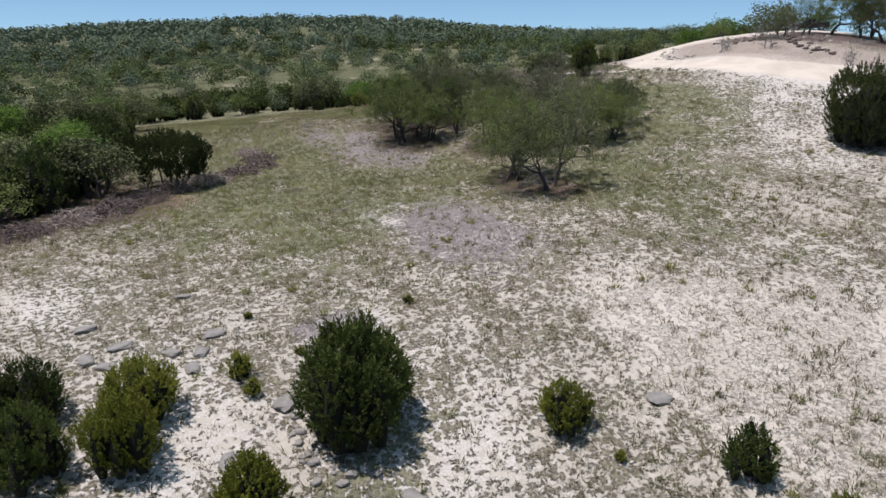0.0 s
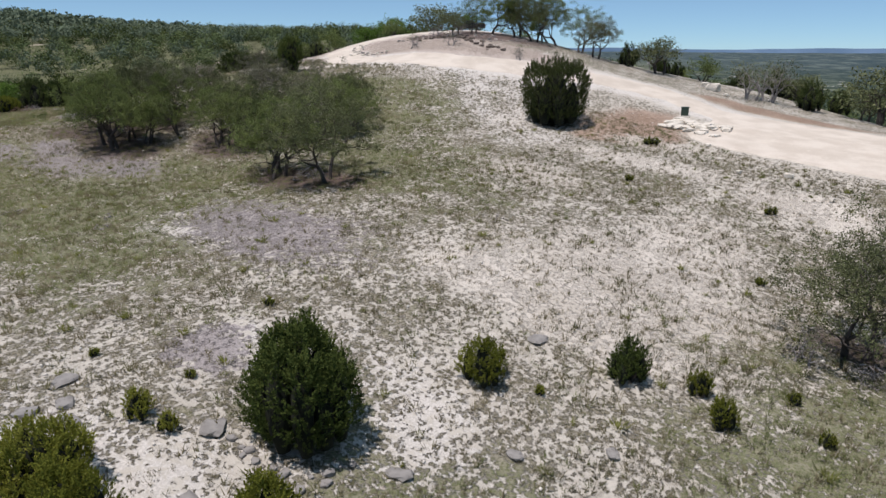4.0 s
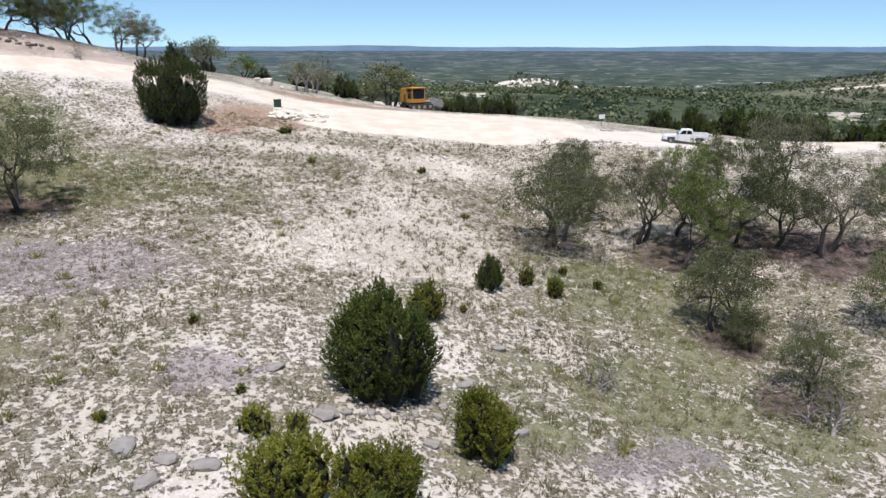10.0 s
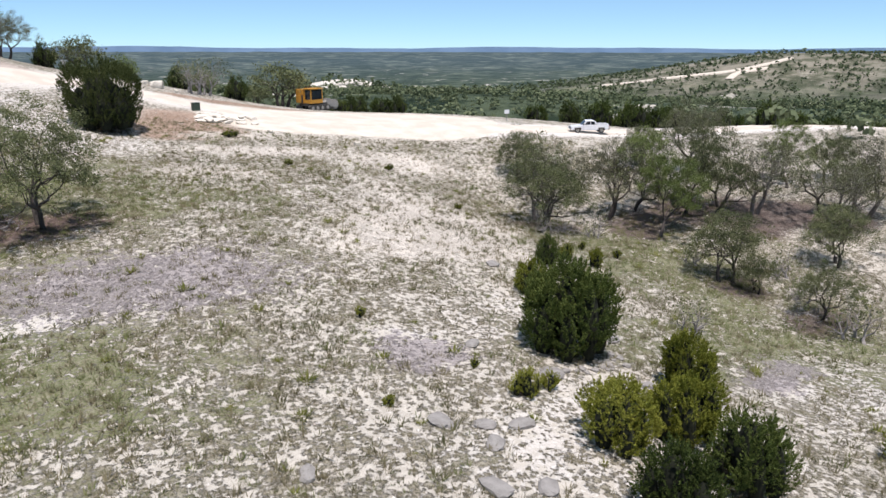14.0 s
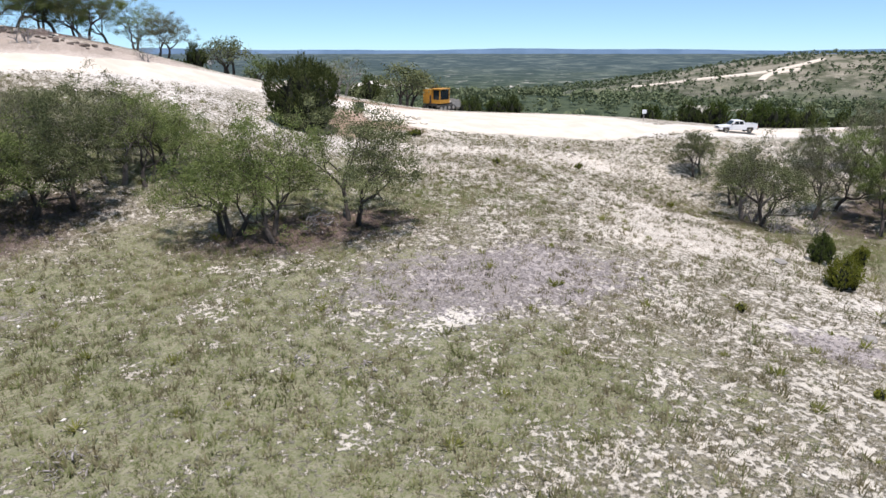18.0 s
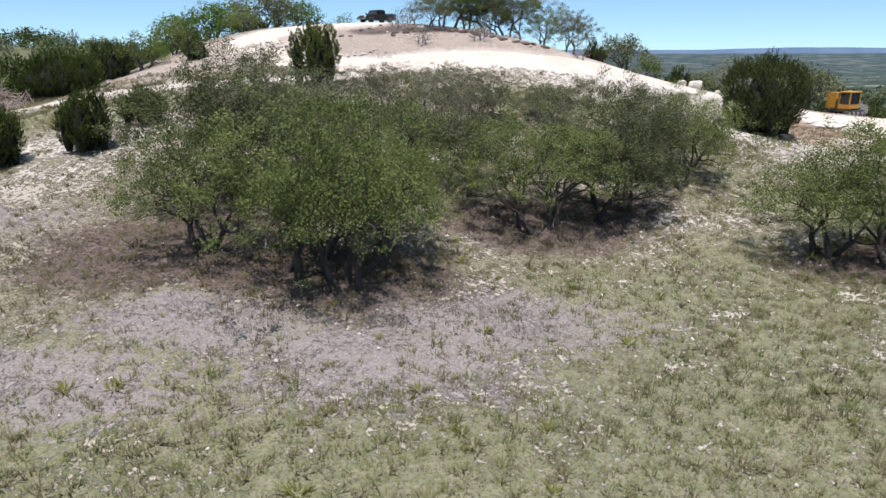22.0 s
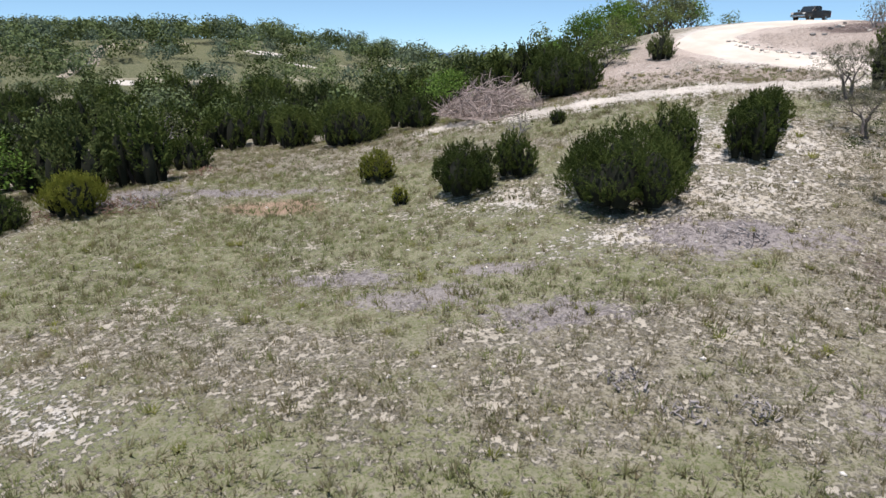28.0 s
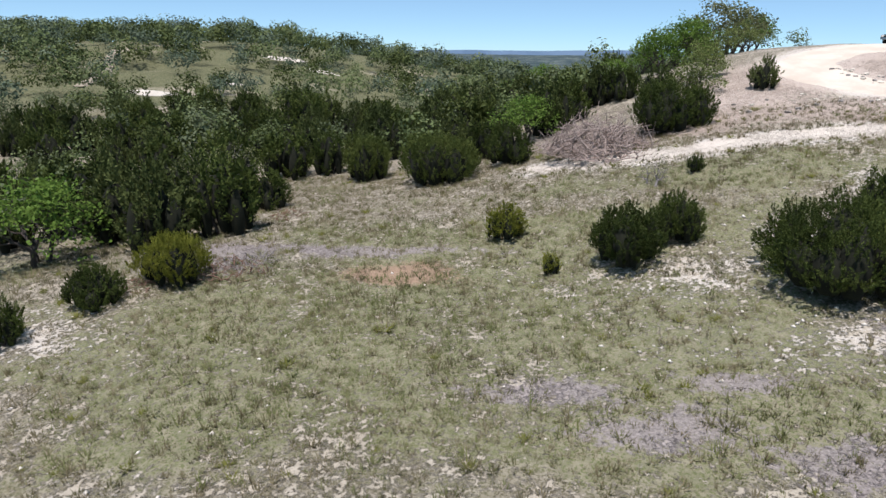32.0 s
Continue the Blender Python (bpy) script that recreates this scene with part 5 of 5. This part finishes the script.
def plant(kind, x, y, turn, s, group):
    ob, label = SCRUB[kind]
    if kind in used:
        ob = copy_thing(ob, at(x, y, turn, s, .1))
    else:
        used.add(kind)
        settle(ob, x, y, turn, s)
    tagged(ob, label, "tree", group)


def scatter(seed, n, inside, kinds, group, gap=3.2, lo=.7, hi=1.2, area=(-260, 120, -10, 260)):
    r = random.Random(seed)
    pts = []
    for _ in range(n * 40):
        if len(pts) >= n:
            break
        x, y = r.uniform(area[0], area[1]), r.uniform(area[2], area[3])
        if not inside(x, y) or any((x - a) ** 2 + (y - b) ** 2 < gap * gap for a, b in pts):
            continue
        pts.append((x, y))
        plant(r.choice(kinds), x, y, r.uniform(0, 360), r.uniform(lo, hi), group)


def behind_windrow(x, y):
    return 5.0 < ((x + 35) * -22 + (y - 8) * -24) / 32.6 < 75 and y < 13 + (x + 40) * .01


scatter(1, 205, behind_windrow, [0, 1, 3, 3, 4, 0, 3, 5, 0], "trees west of the meadow", 2.3, .9, 1.35, area=(-118, -36, -40, 14))
scatter(2, 125, lambda x, y: (x < -127 and y > 62 + (x + 127) * .15) or (y > 92 and x < -104) or (x < -134 and y > 55), [0, 0, 1, 1, 2, 0, 1], "junipers beyond the meadow", 3.1, .75, 1.35, area=(-185, -104, 55, 135))
scatter(3, 15, lambda x, y: -118 < x < -82 and 92 < y < 150 and x + y < 45 - 8 + (y - 92) * .4, [0, 1, 0, 5, 3], "junipers behind the limestone cut", 3.6, .65, .95, area=(-118, -84, 90, 150))
scatter(4, 18, lambda x, y: y > 134 + abs(x + 4) * .12, [0, 1, 3, 4, 0, 2], "trees beyond the road", 3.8, .6, 1.0, area=(-36, 46, 132, 156))
scatter(5, 44, lambda x, y: y > 89 - (x - 50) * .12, [0, 1, 0, 2, 1], "trees beyond the east road", 3.4, .7, 1.2, area=(52, 128, 78, 128))
scatter(6, 46, lambda x, y: x + 150 < -abs(y - 30) * .25, [0, 1, 3, 0, 4, 1], "trees beyond the western crest", 3.6, .9, 1.4, area=(-186, -150, -8, 62))
for kind, x, y, s in ((5, -90.5, 124, 1.2), (3, -87, 128, 1.25), (5, -93.5, 120, 1.0), (4, -83.5, 131, 1.25), (5, -79, 136, 1.1), (0, -101.2, 111, 1.1), (0, -105.5, 116, 1.0), (1, -98.5, 109, .9), (0, -112, 129, 1.1), (5, -138.4, 61, 1.1), (6, -137, 79, 1.2), (6, -134.5, 77.5, 1.1), (4, -28, 122, .9), (3, -22.5, 127, .9), (0, -33, 121, .8), (6, -12.5, 119, 1.1), (6, -10.4, 121, 1.2), (0, -5, 122, .9), (4, 3.6, 127, 1.25), (0, 17, 128, .8), (0, 20, 131, .9), (0, 26, 126, .9), (1, 14.5, 126, .6), (1, 23, 127, .8)):
    plant(kind, x, y, (x * 37) % 360, s, "trees round the hill")


def woodland(seed, xs, ys, n_cards, card, height, mat, name, label, lo=.6, hi=1.3):
    """Many trees in one mesh, each a loose heap of leafy lobes."""
    rng = np.random.default_rng(seed)
    n, lobes = len(xs), 7
    zs = ground(xs, ys)
    s = rng.uniform(lo, hi, n) * height
    la = rng.uniform(0, 6.283, (n, lobes)) + np.arange(lobes) * 2.4
    ld = rng.uniform(.14, .36, (n, lobes))
    ld[:, 0] = .05
    lz = rng.uniform(.30, .62, (n, lobes))
    lz[:, 0] = .68
    lr = rng.uniform(.22, .34, (n, lobes))
    k = n * n_cards
    who, which = np.repeat(np.arange(n), n_cards), rng.integers(0, lobes, k)
    u, az = rng.uniform(-.55, 1, k), rng.uniform(0, 6.283, k)
    rr = np.sqrt(1 - u * u)
    d = np.stack([np.cos(az) * rr, np.sin(az) * rr, u], 1)
    S, A, D, R = s[who], la[who, which], ld[who, which], lr[who, which]
    c = np.stack([xs[who] + S * np.cos(A) * D, ys[who] + S * np.sin(A) * D, zs[who] + S * lz[who, which]], 1) + d * (S * R * rng.uniform(.7, 1.02, k))[:, None] * [1, 1, .9]
    face = unit(d + [0, 0, .2] + rng.normal(0, .28, (k, 3)))
    a = unit(np.cross(face, rng.normal(0, 1, (k, 3))))
    b = np.cross(face, a)
    ln = card * rng.uniform(.6, 1.4, (k, 1)) * (S / height)[:, None]
    v, f = cards(c, a * ln, b * ln * .8)
    tagged(put(name, mesh_np(name, v, f, mat)), label, "woodland", kind="stuff")


def field(seed, n, lo, hi, ok):
    rng = np.random.default_rng(seed)
    x, y = rng.uniform(lo[0], hi[0], n), rng.uniform(lo[1], hi[1], n)
    k = ok(x, y, rng.random(n))
    return x[k], y[k]


def west_ok(x, y, r):
    d = np.hypot(x + 40, y - 60)
    az = np.degrees(np.arctan2(x + 40, y - 60))
    thick = .95 + .55 * wavy(x, y, 45) + .35 * wavy(y, x, 17)
    thick = np.where((y > 55) & (d < 200), .36, np.clip(thick * .62, .10, .66))
    south = (x > -140) & (y < 92) & (y > 12) | (x > -116) & (y < 92)
    south |= near_line(x, y, [(-232, 197), (-227, 186), (-210, 159), (-204, 146)]) < 3.2
    for cx, cy, rx, ry in ((-187, 209, 9, 5), (-174, 201, 7, 4), (-188, 148, 8, 4), (-180, 166, 6, 4), (-175, 99, 12, 4), (-162, 112, 7, 3), (-304, 119, 16, 14), (-250, 88, 22, 14), (-298, 148, 18, 10), (-243, 52, 16, 14), (-220, 30, 20, 8), (-104, 16, 14, 5)):
        south |= ((x - cx) / rx) ** 2 + ((y - cy) / ry) ** 2 < 1
    return (d > 82) & (az < -18) & (az > -150) & (r < thick) & ~south


wx, wy = field(11, 8200, (-430, -190), (-70, 430), west_ok)
near = np.hypot(wx + 40, wy - 60) < 190
half = np.where(near, np.arange(len(wx)) % 3, 3 + np.arange(len(wx)) % 3)
close = np.hypot(wx + 104, wy - 28) < 130
off = np.hypot(wx + 40, wy - 60) > 300
for kind, seed, leaves, high, name, label in (
        (0, 12, M_WOODCEDAR, 5.2, "juniper_wood", "dense dark juniper wood on the rolling land"), (1, 13, M_WOODOAK, 5.6, "oak_wood", "green oak wood on the rolling land"),
        (2, 14, M_FAR, 5.4, "scrub_wood", "grey-green scrub wood on the rolling land")):
    # many of the farther stands take the leaf colour with haze painted in
    for k, (pick, n_cards, card, s) in enumerate((((half == kind) & close, 400, .33, 1.1), ((half == kind) & ~close, 280, .46, 1.25), ((half == kind + 3) & ~off, 230, .56, 1.4), ((half == kind + 3) & off, 130, .85, 1.6))):
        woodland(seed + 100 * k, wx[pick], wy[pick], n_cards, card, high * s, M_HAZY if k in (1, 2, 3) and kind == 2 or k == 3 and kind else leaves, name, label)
wx, wy = field(15, 7600, (-760, -330), (-430, 600), lambda x, y, r: (r < .72 + .4 * wavy(x, y, 60)))
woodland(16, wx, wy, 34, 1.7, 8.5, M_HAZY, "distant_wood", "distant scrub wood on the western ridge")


def plain_ok(x, y, r):
    d = np.hypot(x + 40, y - 60)
    az = np.degrees(np.arctan2(x + 40, y - 60))
    return (az > -32) & (az < 120) & (d > 105) & ((y > 140) | (x > 70)) & (d < 520) & (wavy(x, y, 42) + .7 * wavy(y, x, 17) > -.35 + .9 * (r - .5))


wx, wy = field(17, 12500, (-320, -20), (520, 620), plain_ok)
woodland(18, wx, wy, 48, 1.0, 4.4, M_FAR, "scrub_wood", "scattered scrub trees on the plain below")

wx, wy = field(19, 22000, (-500, 200), (1500, 1400), lambda x, y, r: (np.degrees(np.arctan2(x + 40, y - 60)) > -32) & (np.hypot(x + 40, y - 60) > 500) & (np.hypot(x, y) < 1300) & (wavy(x, y, 62) + .7 * wavy(y, x, 25) > -.25 + .6 * r + .9 * np.exp(-((x - 1000) / 420) ** 2)))
woodland(20, wx, wy, 9, 2.8, 6.5, M_FAR, "distant_wood", "distant scrub woods on the plain")
wx, wy = field(21, 9000, (560, 420), (1450, 1050), lambda x, y, r: r < .45 + .75 * wavy(x, y, 42))
woodland(22, wx, wy, 9, 2.3, 4.8, M_FAR, "distant_wood", "scattered junipers on a stony far hill")

# far hills on the horizon, the blue of the haze painted into their colour
def far_hills():
    v, f, n = [], [], 240
    rng = random.Random(5)
    for i in range(n):
        az = radians(-40 + 180 * i / (n - 1))
        t = i / 9.0
        h = 10 + 5 * math.sin(t * 1.3) + 3 * math.sin(t * 3.1 + 1) + 2.0 * abs(math.sin(t * 5.3 + .4)) + rng.uniform(-.5, .5)
        x, y = -40 + math.sin(az) * 4700, 60 + math.cos(az) * 4700
        v += [(x, y, -70), (x * 1.01, y * 1.01, 8 + h)]
    f = [(2 * i, 2 * i + 2, 2 * i + 3, 2 * i + 1) for i in range(n - 1)]
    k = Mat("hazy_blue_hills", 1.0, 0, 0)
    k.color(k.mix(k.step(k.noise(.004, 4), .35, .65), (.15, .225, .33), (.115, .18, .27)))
    tagged(put("backdrop", mesh_np("backdrop", v, f, k.m)), "low wooded hills along the horizon, coloured blue for haze", "hills", kind="structure")


far_hills()

# ---- grass, pebbles and litter ----


def on_road(x, y):
    d = near_line(x, y, HILL_ROAD) < 3.6
    d |= near_line(x, y, EAST_ROAD) < 3.7
    d |= near_line(x, y, LOW_TRACK) < 1.2
    return d | (pad_depth(x, y) < 1.03)


def tufts(seed, n, mat, name, label, want, lo=(-140, 6), hi=(34, 92), tall=.26, blades=9, wide=.02, lean=.5):
    rng = np.random.default_rng(seed)
    x, y = rng.uniform(lo[0], hi[0], n), rng.uniform(lo[1], hi[1], n)
    keep = (rng.random(n) < want(x, y)) & ~on_road(x, y)
    x, y = x[keep], y[keep]
    m = len(x)
    z = ground(x, y)
    size = rng.gamma(4, .25, m).clip(.4, 2.2)
    k = m * blades
    X, Y, Zb, S = (np.repeat(q, blades) for q in (x, y, z, size))
    az = rng.uniform(0, 6.283, k)
    off = rng.uniform(0, .16, k) * S
    bx, by = X + np.cos(az) * off, Y + np.sin(az) * off
    h = tall * S * rng.uniform(.6, 1.2, k)
    ln = lean * rng.uniform(.4, 1.3, k) * h
    w = wide * S * rng.uniform(.7, 1.4, k)
    p0 = np.stack([bx - np.sin(az) * w, by + np.cos(az) * w, Zb - .03], 1)
    p1 = np.stack([bx + np.sin(az) * w, by - np.cos(az) * w, Zb - .03], 1)
    p2 = np.stack([bx + np.cos(az) * ln, by + np.sin(az) * ln, Zb + h], 1)
    v = np.stack([p0, p1, p2], 1).reshape(-1, 3)
    tagged(put(name, mesh_np(name, v, np.arange(len(v)).reshape(-1, 3), mat)), label, "grass", kind="stuff")


def dry_want(x, y):
    return np.clip(.75 - .45 * zone("bare", x, y) - .35 * zone("mulch", x, y) + .5 * wavy(x, y, 2.3) + .2 * wavy(y, x, 9), .04, 1)


def lush_want(x, y):
    return np.clip(.20 + .7 * zone("lush", x, y) - .6 * zone("bare", x, y) - .4 * zone("mulch", x, y) + .30 * wavy(y + 3, x + 8, 3.3), 0, 1)


tufts(21, 85000, M_BLADE, "dry_grass", "sparse dry tan grass tufts on pale soil", dry_want, tall=.17, lean=.8, blades=13, wide=.013)
tufts(22, 90000, M_LUSH, "green_grass", "green grass tufts in the meadow", lush_want, tall=.17, lean=.8, blades=13, wide=.013)
M_TUSSOCK = leafy("grey_green_tussocks", (.07, .072, .035), (.125, .122, .066), (.20, .188, .11), .25, True)
tufts(24, 42000, M_TUSSOCK, "grass_tussocks", "small grey-green grass tussocks across the meadow", lambda x, y: np.clip(.55 - .4 * zone("bare", x, y) - .35 * zone("mulch", x, y) + .35 * wavy(x + 4, y, 4.1), .05, 1), tall=.16, blades=12, wide=.016, lean=1.1)
M_WEED = leafy("yellow_green_weeds", (.075, .085, .022), (.14, .15, .04), (.22, .22, .07), .25, True)
tufts(23, 1700, M_WEED, "weed_clumps", "low leafy green weeds in stony grass", lambda x, y: np.full(x.shape, .9), tall=.16, blades=34, wide=.018, lean=1.3)


def pebbles(seed, n, mat, name, label, want, lo, hi, size):
    """Loose stones, each a bent six-sided lump."""
    rng = np.random.default_rng(seed)
    x, y = rng.uniform(lo[0], hi[0], n), rng.uniform(lo[1], hi[1], n)
    keep = (rng.random(n) < want(x, y)) & ~on_road(x, y)
    x, y = x[keep], y[keep]
    m = len(x)
    s = size * rng.gamma(2.5, .4, m).clip(.3, 1.6)
    t = rng.uniform(0, 6.283, m)
    unitv = np.array([(1, 0, 0), (.3, .8, .1), (-.6, .6, -.05), (-1, -.1, .05), (-.2, -.8, 0), (.7, -.6, .1), (.1, .1, .55), (0, 0, -.5)])
    f = np.array([(i, (i + 1) % 6, 6) for i in range(6)] + [((i + 1) % 6, i, 7) for i in range(6)])
    jig = unitv[None] * rng.uniform(.7, 1.3, (m, 8, 1)) * s[:, None, None]
    c, sn = np.cos(t)[:, None], np.sin(t)[:, None]
    vx, vy = jig[:, :, 0] * c - jig[:, :, 1] * sn * .75, jig[:, :, 0] * sn + jig[:, :, 1] * c * .75
    v = np.stack([vx + x[:, None], vy + y[:, None], jig[:, :, 2] + (ground(x, y) + s * .12)[:, None]], -1).reshape(-1, 3)
    F = (f[None] + (np.arange(m) * 8)[:, None, None]).reshape(-1, 3)
    tagged(put(name, mesh_np(name, v, F, mat)), label, "stones", kind="stuff")


M_PEBBLE = speckled("loose_limestone", (.70, .67, .61), (.48, .45, .40), 1.3, .95, local=False)
pebbles(31, 14000, M_PEBBLE, "loose_stones", "loose pale limestone rubble in the grass", lambda x, y: np.clip(.10 + .8 * zone("bare", x, y), 0, 1), (-140, 8), (34, 100), .085)
pebbles(32, 1500, M_PEBBLE, "rubble", "limestone rubble under the oaks", lambda x, y: np.clip(np.exp(-((x - 18) / 9) ** 2 - ((y - 54) / 4) ** 2) + np.exp(-((x + 91) / 8) ** 2 - ((y - 62) / 5) ** 2) + .04, 0, 1), (-110, 40), (40, 92), .12)
